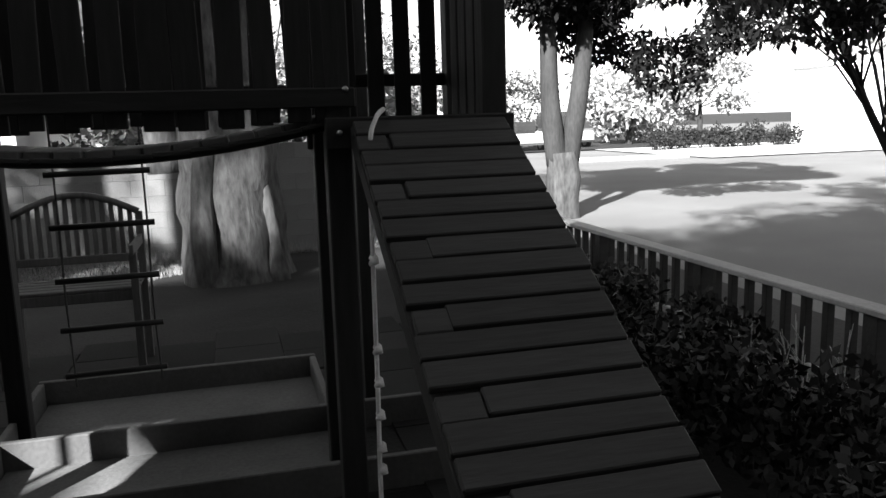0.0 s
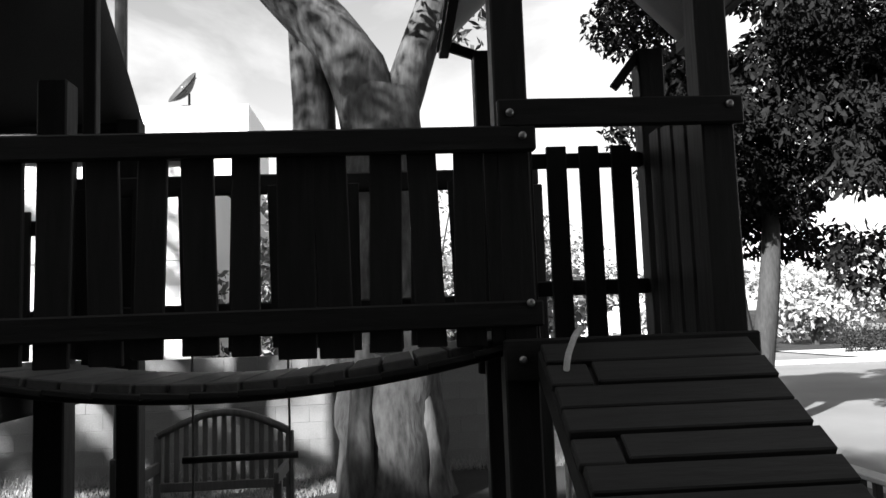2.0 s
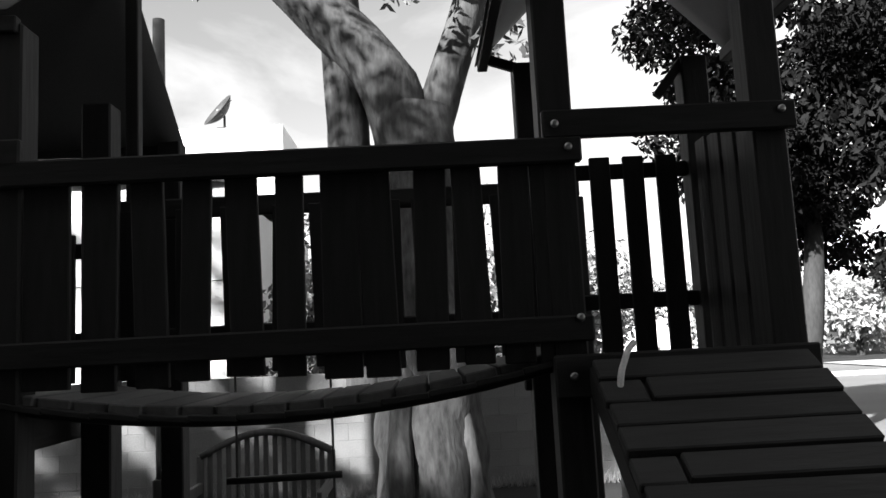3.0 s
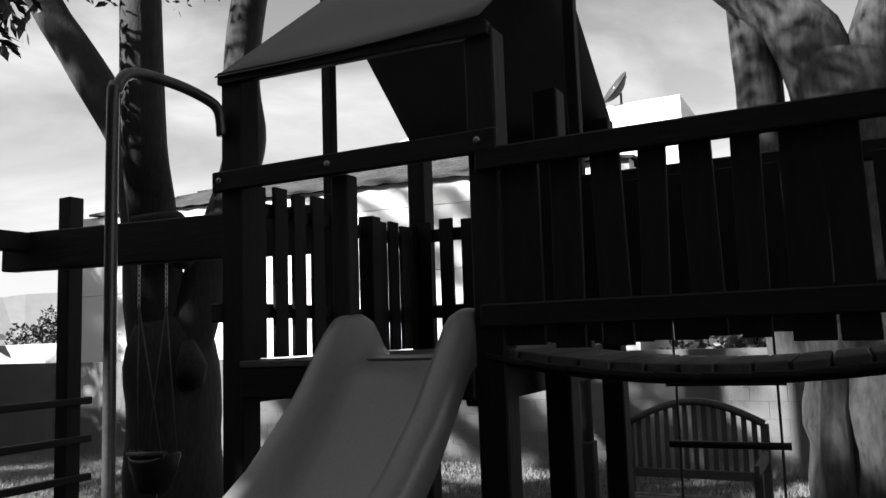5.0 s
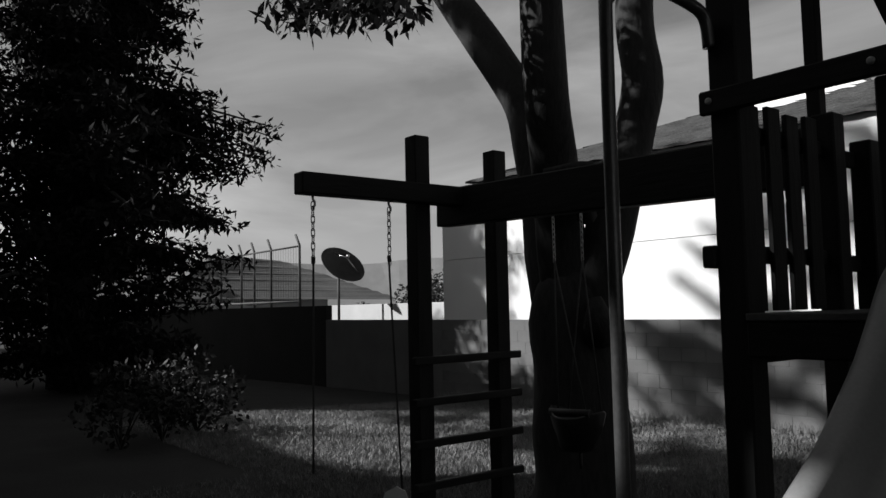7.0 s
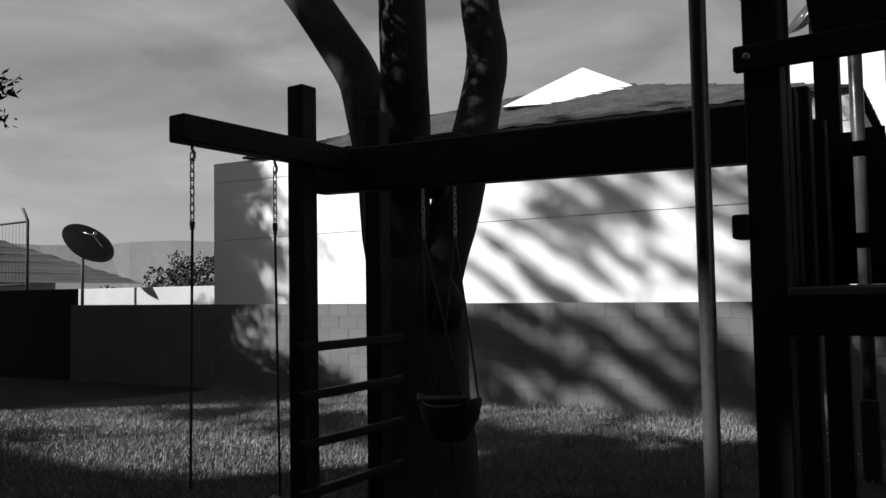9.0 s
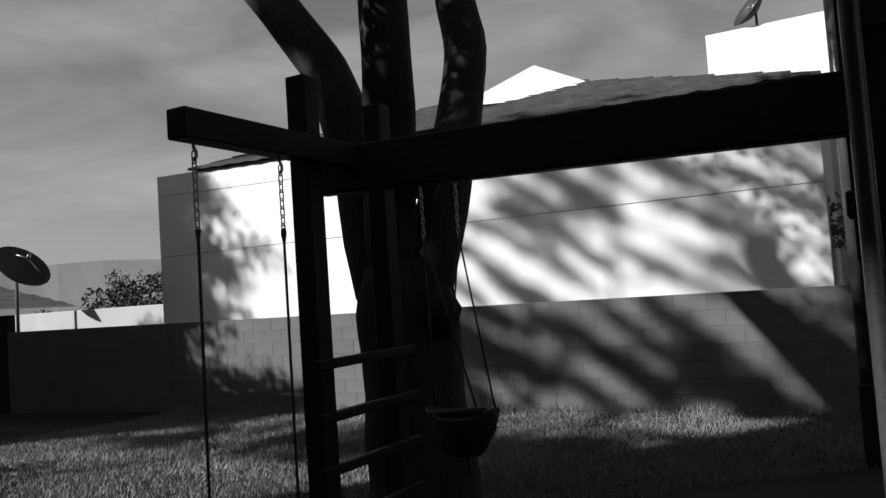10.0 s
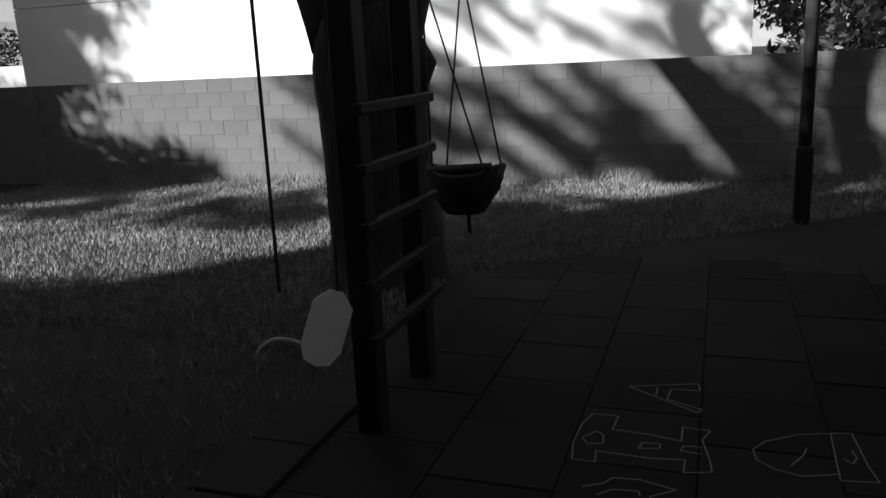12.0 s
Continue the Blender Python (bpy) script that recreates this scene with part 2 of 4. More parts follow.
def hip_roof(name, x0, x1, y0, y1, z0, rise, inset, material, parent, course=0.28, label="", inset2=None, fall=0.0):
    """Hip roof laid in overlapping tile courses with wavy butts."""
    bm = bmesh.new()
    run = (y1 - y0) / 2
    inset2 = inset if inset2 is None else inset2
    n = int(run / course)
    for i in range(n):
        a, b = i / n, (i + 1) / n
        za, zb = z0 + rise * a + 0.035, z0 + rise * b + 0.012
        xa0, xa1, xb0, xb1 = x0 + inset * a, x1 - inset2 * a, x0 + inset * b, x1 - inset2 * b
        ya0, ya1, yb0, yb1 = y0 + run * a, y1 - run * a, y0 + run * b, y1 - run * b
        for (p, q, r, s) in (((xa0, ya0), (xa1, ya0), (xb1, yb0), (xb0, yb0)), ((xa1, ya0), (xa1, ya1), (xb1, yb1), (xb1, yb0)),
                             ((xa1, ya1), (xa0, ya1), (xb0, yb1), (xb1, yb1)), ((xa0, ya1), (xa0, ya0), (xb0, yb0), (xb0, yb1))):
            width = (Vector(q) - Vector(p)).length
            k = max(2, int(width / 0.22))
            low = [bm.verts.new((p[0] + (q[0] - p[0]) * t / k, p[1] + (q[1] - p[1]) * t / k, za + (0.02 if t % 2 else 0) + random.uniform(-0.008, 0.008))) for t in range(k + 1)]
            drop = [bm.verts.new((v.co.x, v.co.y, v.co.z - 0.045)) for v in low]
            high = [bm.verts.new((s[0] + (r[0] - s[0]) * t / k, s[1] + (r[1] - s[1]) * t / k, zb + (0.02 if t % 2 else 0))) for t in range(k + 1)]
            for t in range(k):
                bm.faces.new((low[t], low[t + 1], high[t + 1], high[t]))
                bm.faces.new((drop[t], drop[t + 1], low[t + 1], low[t]))
    for v in bm.verts:
        v.co.z -= fall * v.co.x
    return part(name, bm, material, parent, label)


hip_roof("roof", 1.0, 12.50, -0.10, 8.0, 4.50, 1.55, 4.6, TILE, house, inset2=5.2, fall=0.024, label="dark weathered clay tile hip roof")

# ---- higher blocks behind the tiled roof ----
annexe = thing("rooftop_block", "white rendered block above the roof", "building", (-4.05, 14.42, 0))
boxpart("wall_body", (0, 0, -0.05), (2.08, 2.4, 6.18), WHITE, annexe, 0.01)

pyramid = thing("roof_lantern", "small white pyramid roof behind the tiles", "roof", (-7.364, 13.99, 5.13))
bm = bmesh.new()
bmesh.ops.create_cone(bm, cap_ends=True, segments=4, radius1=2.1, radius2=0.02, depth=1.05)
bmesh.ops.transform(bm, matrix=pose(0, 0, 0.525, 0, 0, 66), verts=bm.verts)
part("cap", bm, WHITE, pyramid)
bm = bmesh.new()
box(bm, (-1.2, -1.2, -1.2), (1.2, 1.2, -0.004), 0.0, Matrix.Rotation(radians(21), 4, "Z"))
part("drum", bm, WHITE, pyramid)


def sat_dish(name, label, at, diameter, faces, post, material, focal=0.42):
    dish = thing(name, label, "satellite dish", at)
    bm = bmesh.new()
    rings, sides = 6, 28
    grid = []
    for i in range(rings + 1):
        r = diameter / 2 * i / rings
        grid.append([bm.verts.new((r * math.cos(2 * math.pi * k / sides), r * math.sin(2 * math.pi * k / sides), 0.45 * r * r / (diameter / 2))) for k in range(sides)])
    for a, b in zip(grid, grid[1:]):
        for k in range(sides):
            f = bm.faces.new((a[k], a[(k + 1) % sides], b[(k + 1) % sides], b[k]))
            f.smooth = True
    bmesh.ops.remove_doubles(bm, verts=bm.verts, dist=1e-4)
    bmesh.ops.solidify(bm, geom=bm.faces[:], thickness=0.015)
    m = Matrix.Translation((0, 0, post)) @ Vector(faces).to_track_quat("Z", "Y").to_matrix().to_4x4()
    bmesh.ops.transform(bm, matrix=m, verts=bm.verts)
    part("reflector", bm, material, dish)
    bm = bmesh.new()
    tube(bm, [(0, 0, 0), (0, 0, post)], diameter * 0.03, 10)
    part("post", bm, FARROOF, dish)
    bm = bmesh.new()
    focus = m @ Vector((0, 0, diameter * focal))
    tube(bm, [m @ Vector((0, diameter * 0.47, diameter * 0.1)), focus], diameter * 0.012, 8)
    tube(bm, [m @ Vector((diameter * 0.4, -diameter * 0.2, diameter * 0.1)), focus], diameter * 0.012, 8)
    tube(bm, [focus, focus + (m.to_3x3() @ Vector((0, 0, diameter * 0.08)))], diameter * 0.035, 8)
    part("feed_arm", bm, STEEL, dish)
    return dish


sat_dish("satellite_dish", "small dark dish on the rooftop block", (-3.15, 14.6, 6.16), 0.78, (-0.62, -0.45, 0.55), 0.30, DISHMAT, 0.16)

# ---- timber play set ----
FY = 1.625           # centre line of the front posts
POST = 0.10
DECK_Z = 1.62


def post(parent, x, y, z0, z1, w=POST, label=""):
    return boxpart("post", (x - w / 2, y - w / 2, z0), (x + w / 2, y + w / 2, z1), WOOD, parent, 0.006, label)


def slat(parent, a, b, w=0.095, t=0.02):
    """An upright board; its head may lean a little aside."""
    a, b = Vector(a), Vector(b)
    bm = bmesh.new()
    bar(bm, a, (a.x, a.y, b.z), w, t, 0.003)
    for v in bm.verts:
        if v.co.z > (a.z + b.z) / 2:
            v.co.x += b.x - a.x
    return part("slat", bm, WOOD, parent)


tower = thing("slide_tower", "dark stained timber play tower with canvas gable roof", "play tower", (0, 0, 0))
for x, y, top in ((-1.565, FY, 2.80), (-0.483, FY, 2.76), (-0.46, 2.20, 2.70), (-1.565, 3.12, 2.84), (-0.50, 3.12, 2.80)):
    post(tower, x, y, -0.05, top, 0.105)
# roof uprights
for x in (-1.56, -0.646):
    barpart("roof_upright", (x, 3.20, 1.5), (x, 3.20, 2.86), 0.05, 0.05, WOOD, tower)
barpart("ridge_upright", (-0.40, 2.36, 1.6), (-0.40, 2.36, 3.44), 0.05, 0.05, WOOD, tower)
# platform frame and boards
boxpart("platform_beam", (-1.512, 1.555, 1.525), (-0.535, 1.59, 1.638), WOOD_X, tower)
boxpart("platform_beam", (-1.512, 3.08, 1.50), (-0.555, 3.12, 1.638), WOOD_X, tower)
# Paler plank than on the ramp tower: the lit deck is in the colour.
for i in range(11):
    y = 1.56 + i * 0.142
    boxpart("deck_board", (-1.512, y - 0.008, 1.640), (-0.538, y + 0.127, 1.664), DECK, tower, 0.003)
boxpart("side_beam", (-1.56, 1.68, 1.50), (-1.52, 3.06, 1.638), WOOD_Y, tower)
boxpart("side_beam", (-0.59, 1.60, 1.50), (-0.55, 3.06, 1.638), WOOD_Y, tower)
# front top bar
boxpart("top_bar", (-1.641, 1.543, 2.325), (-0.42, 1.571, 2.405), WOOD_X, tower)
for x in (-1.60, -1.083, -0.486):
    bolt(tower, (x, 1.543, 2.367))
post(tower, -1.575, 2.30, -0.05, 2.42, 0.09)
barpart("roof_upright", (-1.635, 2.345, 1.7), (-1.635, 2.345, 3.42), 0.055, 0.055, WOOD, tower)
post(tower, -1.06, 1.615, 1.62, 2.33, 0.072)
post(tower, -1.555, 2.56, 1.5, 2.34, 0.085)
# rails with slats: left side and back
for z in (1.83, 2.25):
    boxpart("rail", (-1.60, 1.68, z), (-1.575, 2.25, z + 0.06), WOOD_Y, tower)
    boxpart("rail", (-1.60, 2.36, z - 0.02), (-1.575, 3.06, z + 0.045), WOOD_Y, tower)
    boxpart("rail", (-1.51, 3.06, z), (-0.56, 3.085, z + 0.07), WOOD_X, tower)
for i, y in enumerate((1.725, 1.866, 1.992, 2.13)):
    slat(tower, (-1.563, y, 1.668), (-1.563, y, 2.37 + 0.012 * (i % 2)), 0.02, 0.085)
for i, y in enumerate((2.68, 2.80, 2.92, 3.03)):
    slat(tower, (-1.563, y, 1.668), (-1.563, y, 2.33 + 0.012 * (i % 2)), 0.02, 0.09)
for i in range(8):
    x = -1.505 + i * 0.133
    slat(tower, (x, 3.05, 1.668), (x, 3.05, 2.36 + 0.012 * (i % 2)), 0.08)
# projecting stub of the ladder side
boxpart("grab_block", (-1.665, 1.56, 1.815), (-1.615, 1.66, 1.89), WOOD_X, tower)


def gable_canvas(parent, x0, x1, y0, y1, z0, z1, sag=0.03, along="x"):
    """A stretched canvas sheet over a ridge, with hanging hems."""
    bm = bmesh.new()
    n, k = 10, 12
    rows = []
    for i in range(n + 1):
        u = i / n
        row = []
        for j in range(k + 1):
            v = j / k
            h = 1 - abs(2 * v - 1)
            sink = sag * math.sin(math.pi * u) * (0.4 + 0.6 * math.sin(math.pi * min(h, 1) ** 0.8))
            z = z0 + (z1 - z0) * h - sink
            a, b = (x0 + (x1 - x0) * u, y0 + (y1 - y0) * v) if along == "x" else (x0 + (x1 - x0) * v, y0 + (y1 - y0) * u)
            row.append(bm.verts.new((a, b, z)))
        rows.append(row)
    for r0, r1 in zip(rows, rows[1:]):
        for j in range(k):
            bm.faces.new((r0[j], r0[j + 1], r1[j + 1], r1[j])).smooth = True
    bmesh.ops.recalc_face_normals(bm, faces=bm.faces)
    bmesh.ops.solidify(bm, geom=bm.faces[:], thickness=0.004)
    return part("canvas_roof", bm, CANVAS, parent, "taut grey canvas roof sheet")


gable_canvas(tower, -1.62, -0.46, 1.54, 3.20, 2.79, 3.46)
barpart("eave_bar", (-1.62, 1.57, 2.785), (-0.44, 1.57, 2.75), 0.035, 0.05, WOOD_X, tower)
barpart("eave_bar", (-1.62, 3.18, 2.80), (-0.46, 3.18, 2.78), 0.035, 0.05, WOOD_X, tower)
barpart("ridge_bar", (-1.64, 2.37, 3.41), (-0.42, 2.37, 3.41), 0.035, 0.05, WOOD_X, tower)

# ramp tower
rtower = thing("ramp_tower", "dark timber tower at the head of a plank ramp", "play tower", (0, 0, 0))
for x, y, top in ((1.105, FY, 3.25), (1.73, FY, 3.25), (1.125, 2.27, 2.81), (1.765, 2.27, 2.81)):
    post(rtower, x, y, -0.05, top, 0.10)
boxpart("cross_bar", (1.06, 1.545, 2.335), (1.80, 1.573, 2.42), WOOD_X, rtower)
bolt(rtower, (1.096, 1.545, 2.377))
bolt(rtower, (1.755, 1.545, 2.392))
boxpart("platform_beam", (1.05, 1.545, 1.60), (1.80, 1.573, 1.72), WOOD_X, rtower)
bolt(rtower, (1.103, 1.545, 1.661))
bolt(rtower, (1.762, 1.545, 1.670))
boxpart("platform_beam", (1.05, 2.26, 1.58), (1.81, 2.29, 1.66), WOOD_X, rtower)
for i in range(5):
    y = 1.58 + i * 0.142
    boxpart("deck_board", (1.06, y, 1.662), (1.80, y + 0.135, 1.686), WORN, rtower, 0.003)
for z in (1.86, 2.35):
    boxpart("rail", (1.175, 2.25, z), (1.715, 2.275, z + 0.058), WOOD_X, rtower)
for x in (1.245, 1.377, 1.503, 1.628):
    slat(rtower, (x, 2.238, 1.70), (x, 2.238, 2.43), 0.077)
for i in range(4):
    y = 1.76 + i * 0.125
    slat(rtower, (1.735, y, 1.70), (1.735, y, 2.45 + 0.01 * (i % 2)), 0.02, 0.10)
for z in (1.87, 2.30):
    boxpart("rail", (1.75, 1.66, z), (1.775, 2.2, z + 0.07), WOOD_Y, rtower)
gable_canvas(rtower, 0.94, 1.97, 1.50, 2.36, 2.85, 3.37, along="y")
barpart("eave_bar", (0.97, 1.52, 2.85), (0.97, 2.36, 2.85), 0.04, 0.05, WOOD_Y, rtower)
barpart("eave_bar", (1.94, 1.52, 2.85), (1.94, 2.36, 2.85), 0.04, 0.05, WOOD_Y, rtower)
barpart("brace", (0.97, 2.28, 2.85), (1.11, 2.25, 2.79), 0.035, 0.035, WOOD, rtower)
barpart("brace", (1.62, 2.25, 2.66), (1.73, 2.25, 2.80), 0.035, 0.035, WOOD, rtower)

# hanging bridge between the towers
bridge = thing("plank_bridge", "sagging plank bridge with slatted rails between two towers", "bridge", (0, 0, 0))


def deck_z(x):
    u = (x + 0.50) / 1.60
    return 1.68 - 0.09 * 4 * u * (1 - u) + 0.045 * u


N_DECK = 16
for i in range(N_DECK):
    xa, xb = -0.50 + 1.60 * i / N_DECK + 0.004, -0.50 + 1.60 * (i + 1) / N_DECK - 0.004
    za, zb = deck_z(xa), deck_z(xb)
    m = (xa + xb) / 2
    turn = Matrix.Rotation(-math.atan2(zb - za, xb - xa), 4, "Y")
    bm = bmesh.new()
    box(bm, (m - (xb - xa) / 2, 1.60 + 0.006 * (i % 3), (za + zb) / 2 - 0.017), (m + (xb - xa) / 2, 2.20, (za + zb) / 2 + 0.017), 0.004, turn)
    part("plank", bm, DECK, bridge)
for y in (1.63, 2.17):
    bm = bmesh.new()
    pts = [(-0.50 + 1.60 * i / 20, y, deck_z(-0.50 + 1.60 * i / 20) - 0.03) for i in range(21)]
    tube(bm, pts, 0.014, 8)
    part("bearer_cable", bm, WOOD_X, bridge)
bm = bmesh.new()
for i in range(12):
    xa, xb = -0.50 + 1.60 * i / 12, -0.50 + 1.60 * (i + 1) / 12
    bar(bm, (xa, 1.588, deck_z(xa) - 0.014), (xb, 1.588, deck_z(xb) - 0.018), 0.042, 0.016, 0.002)
part("edge_board", bm, WOOD_X, bridge)
for y, yo in ((1.575, 1.545), (2.26, 2.285)):
    lowz, highz = (1.755, 2.265) if y < 2 else (1.80, 2.28)
    boxpart("rail", (-0.50, min(y, yo) - 0.002, lowz), (1.17, max(y, yo), lowz + 0.075), WOOD_X, bridge)
    boxpart("rail", (-0.50, min(y, yo) - 0.002, highz), (1.17, max(y, yo), highz + 0.075), WOOD_X, bridge)
    if y < 2:
        boards = ((-0.36, 0.13), (-0.21, 0.097), (-0.071, 0.093), (0.058, 0.083), (0.195, 0.092), (0.325, 0.08),
                  (0.468, 0.108), (0.572, 0.098), (0.724, 0.094), (0.842, 0.086), (0.968, 0.088), (1.045, 0.05))
    else:
        boards = ((-0.36, 0.12), (-0.155, 0.11), (0.025, 0.122), (0.197, 0.107), (0.335, 0.09), (0.455, 0.095), (0.575, 0.095), (0.72, 0.10), (0.86, 0.10), (1.01, 0.09))
    for i, (x, w) in enumerate(boards):
        yy = y + 0.013 if y < 2 else y - 0.012
        lean = 0.008 * math.sin(i * 3.7)
        slat(bridge, (x + lean, yy, 1.695 + 0.012 * math.sin(i * 5.1)), (x - lean, yy, highz + 0.03), w)
bolt(bridge, (1.13, 1.543, 2.308))
bolt(bridge, (1.132, 1.543, 1.822))

# ramp
ramp = thing("plank_ramp", "steep ramp of rough planks with foot notches", "ramp", (0, 0, 0))
TOP, FOOT = Vector((0, 1.53, 1.70)), Vector((0, -1.30, -0.02))
along = (FOOT - TOP).normalized()
lift = Vector((0, -along.z, along.y)) * -1
if lift.z < 0:
    lift = -lift
length = (FOOT - TOP).length
for x in (1.165, 1.735):
    barpart("stringer", TOP + Vector((x, 0, 0)) - lift * 0.05, FOOT + Vector((x, 0, 0)) - lift * 0.05, 0.04, 0.07, WOOD_Y, ramp)
barpart("underlay", TOP + Vector((1.45, 0, 0)) - lift * 0.024, FOOT + Vector((1.45, 0, 0)) - lift * 0.024, 0.56, 0.012, WORN, ramp, bevel=0.0)
n_planks = 33
for i in range(n_planks):
    s0, s1 = length * i / n_planks, length * (i + 1) / n_planks - 0.008
    spans = [(1.15, 1.75)]
    if i % 3 == 1:
        cut = 0.11 + 0.02 * math.sin(i * 3.1)
        spans = [(1.15, 1.15 + cut), (1.154 + cut, 1.75)]
    for k, (x0, x1) in enumerate(spans):
        jut = random.uniform(-0.008, 0.008)
        mid = TOP + along * ((s0 + s1) / 2 + (0.012 if len(spans) == 2 and k == 0 else 0))
        bm = bmesh.new()
        q = Matrix((( 1, 0, 0), (0, along.y, lift.y), (0, along.z, lift.z))).to_4x4()
        made = bmesh.ops.create_cube(bm, size=1.0)
        centre = mid + Vector(((x0 + x1) / 2 + jut, 0, 0)) - lift * random.uniform(0.0, 0.006)
        bmesh.ops.transform(bm, matrix=Matrix.Translation(centre) @ q @ Matrix.Diagonal((x1 - x0, s1 - s0 - random.uniform(0, 0.008), 0.026, 1)), verts=bm.verts)
        bmesh.ops.bevel(bm, geom=bm.edges[:], offset=0.004, segments=1, affect="EDGES")
        bmesh.ops.recalc_face_normals(bm, faces=bm.faces)
        part("plank", bm, WORN, ramp)

# knotted climbing rope
rope = thing("climbing_rope", "pale knotted climbing rope hanging beside the ramp", "rope", (0, 0, 0))
bm = bmesh.new()
rope_path = smooth_path([(1.27, 1.53, 1.745), (1.225, 1.45, 1.71), (1.19, 1.40, 1.60), (1.182, 1.392, 1.2), (1.178, 1.39, 0.7), (1.172, 1.385, 0.28), (1.18, 1.36, 0.10), (1.24, 1.26, 0.03), (1.38, 1.2, 0.022), (1.55, 1.05, 0.022)], 6)
tube(bm, rope_path, 0.009, 8)
part("line", bm, ROPE, rope)
for z in (1.596, 1.20, 0.86, 0.73, 0.60, 0.47, 0.38):
    bm = bmesh.new()
    tube(bm, [(1.172, 1.395, z - 0.018), (1.186, 1.382, z - 0.007), (1.184, 1.398, z + 0.007), (1.181, 1.390, z + 0.018)], [0.010, 0.019, 0.019, 0.010], 8)
    part("knot", bm, ROPE, rope)

# rope ladder under the bridge
rladder = thing("rope_ladder", "wooden rung rope ladder hanging under the bridge", "rope ladder", (0, 0, 0))
boxpart("hanger_beam", (-0.45, 2.98, 2.42), (1.45, 3.06, 2.50), WOOD_X, rladder)
for x in (-0.18, 0.25):
    bm = bmesh.new()
    tube(bm, smooth_path([(x, 3.0, 2.43), (x, 2.97, 2.0), (x + 0.004, 2.97, 1.2), (x - 0.004, 2.98, 0.8), (x + 0.01, 2.96, 0.35)], 4), 0.006, 6)
    part("side_rope", bm, CORD, rladder)
for z in (1.48, 1.205, 0.923, 0.66, 0.41):
    bm = bmesh.new()
    tube(bm, [(-0.222, 2.97, z), (0.29, 2.97, z + 0.004)], 0.016, 10)
    part("rung", bm, WOOD_X, rladder)
post(rladder, 1.42, 3.02, -0.05, 2.42, 0.09)

# slide
slide = thing("slide", "pale moulded plastic slide with high rounded sides", "slide", (0, 0, 0))
SLIDE_X0, SLIDE_X1 = -1.085, -0.53


def slide_floor(s):
    """Depth and height along the chute, s from 0 on the platform to 1 at the run-out."""
    y = 1.80 - 2.65 * s
    knots = [(1.80, 1.56), (1.74, 1.61), (1.68, 1.63), (1.60, 1.634), (1.52, 1.60), (1.30, 1.36), (1.10, 1.19), (0.90, 1.07), (0.60, 0.90), (0.2, 0.66), (-0.2, 0.43), (-0.5, 0.29), (-0.7, 0.25), (-0.85, 0.245)]
    for (ya, za), (yb, zb) in zip(knots, knots[1:]):
        if yb <= y <= ya + 1e-9:
            u = (ya - y) / (ya - yb)
            return y, za + (zb - za) * u
    return y, knots[-1][1]


bm = bmesh.new()
profile = [(0.0, -0.03), (0.0, 0.10), (0.01, 0.132), (0.03, 0.148), (0.065, 0.15), (0.09, 0.138), (0.105, 0.10), (0.12, 0.05), (0.145, 0.015), (0.18, 0.002), (0.32, 0.0)]
profile = profile + [(0.64 - a, b) for a, b in reversed(profile[:-1])]
rows = []
STEPS = 60
for i in range(STEPS + 1):
    s = i / STEPS
    y, z = slide_floor(s)
    hood = -2.4 * max(0.0, 1 - s / 0.045) ** 2 + 0.35 * math.exp(-((s - 0.12) / 0.03) ** 2)
    row = []
    for a, b in profile:
        side = b > 0.05
        h = b * (1 + 0.3 * hood) if side else b
        row.append(bm.verts.new((SLIDE_X0 + a * (SLIDE_X1 - SLIDE_X0) / 0.64, y, z + h + 0.04)))
    rows.append(row)
for r0, r1 in zip(rows, rows[1:]):
    for j in range(len(profile) - 1):
        bm.faces.new((r0[j], r1[j], r1[j + 1], r0[j + 1])).smooth = True
bmesh.ops.recalc_face_normals(bm, faces=bm.faces)
bmesh.ops.solidify(bm, geom=bm.faces[:], thickness=0.012)
part("chute", bm, PLASTIC, slide)
boxpart("foot_block", (-1.0, -0.65, -0.02), (-0.62, -0.55, 0.262), WOOD_X, slide)

# fire pole
pole = thing("fire_pole", "bent steel slide pole beside the tower", "pole", (0, 0, 0))
bm = bmesh.new()
tube(bm, smooth_path([(-1.612, 1.05, -0.05), (-1.612, 1.05, 1.2), (-1.612, 1.05, 2.48), (-1.612, 1.065, 2.61), (-1.612, 1.13, 2.685), (-1.61, 1.30, 2.70), (-1.605, 1.46, 2.685), (-1.60, 1.54, 2.65), (-1.598, 1.557, 2.55)], 6), 0.021, 14)
part("tube", bm, PIPE, pole)

# ladder frame, monkey beam and swing beam
ladder = thing("swing_frame", "dark timber ladder frame carrying swing beam and tie beam", "swing set", (0, 0, 0))
post(ladder, -3.862, 1.995, -0.05, 2.725, 0.108)
post(ladder, -3.862, 2.61, -0.05, 2.70, 0.108)
boxpart("swing_beam", (-3.85, 1.173, 2.315), (-3.752, 2.72, 2.43), WOOD_Y, ladder)
barpart("tie_beam", (-4.02, 2.30, 2.326), (-1.62, 2.30, 2.262), 0.10, 0.23, WOOD_X, ladder, bevel=0.008)
for z in (1.408, 1.171, 0.935, 0.695, 0.455):
    boxpart("rung", (-3.81, 1.89, z - 0.03), (-3.77, 2.72, z + 0.015), WOOD_Y, ladder)


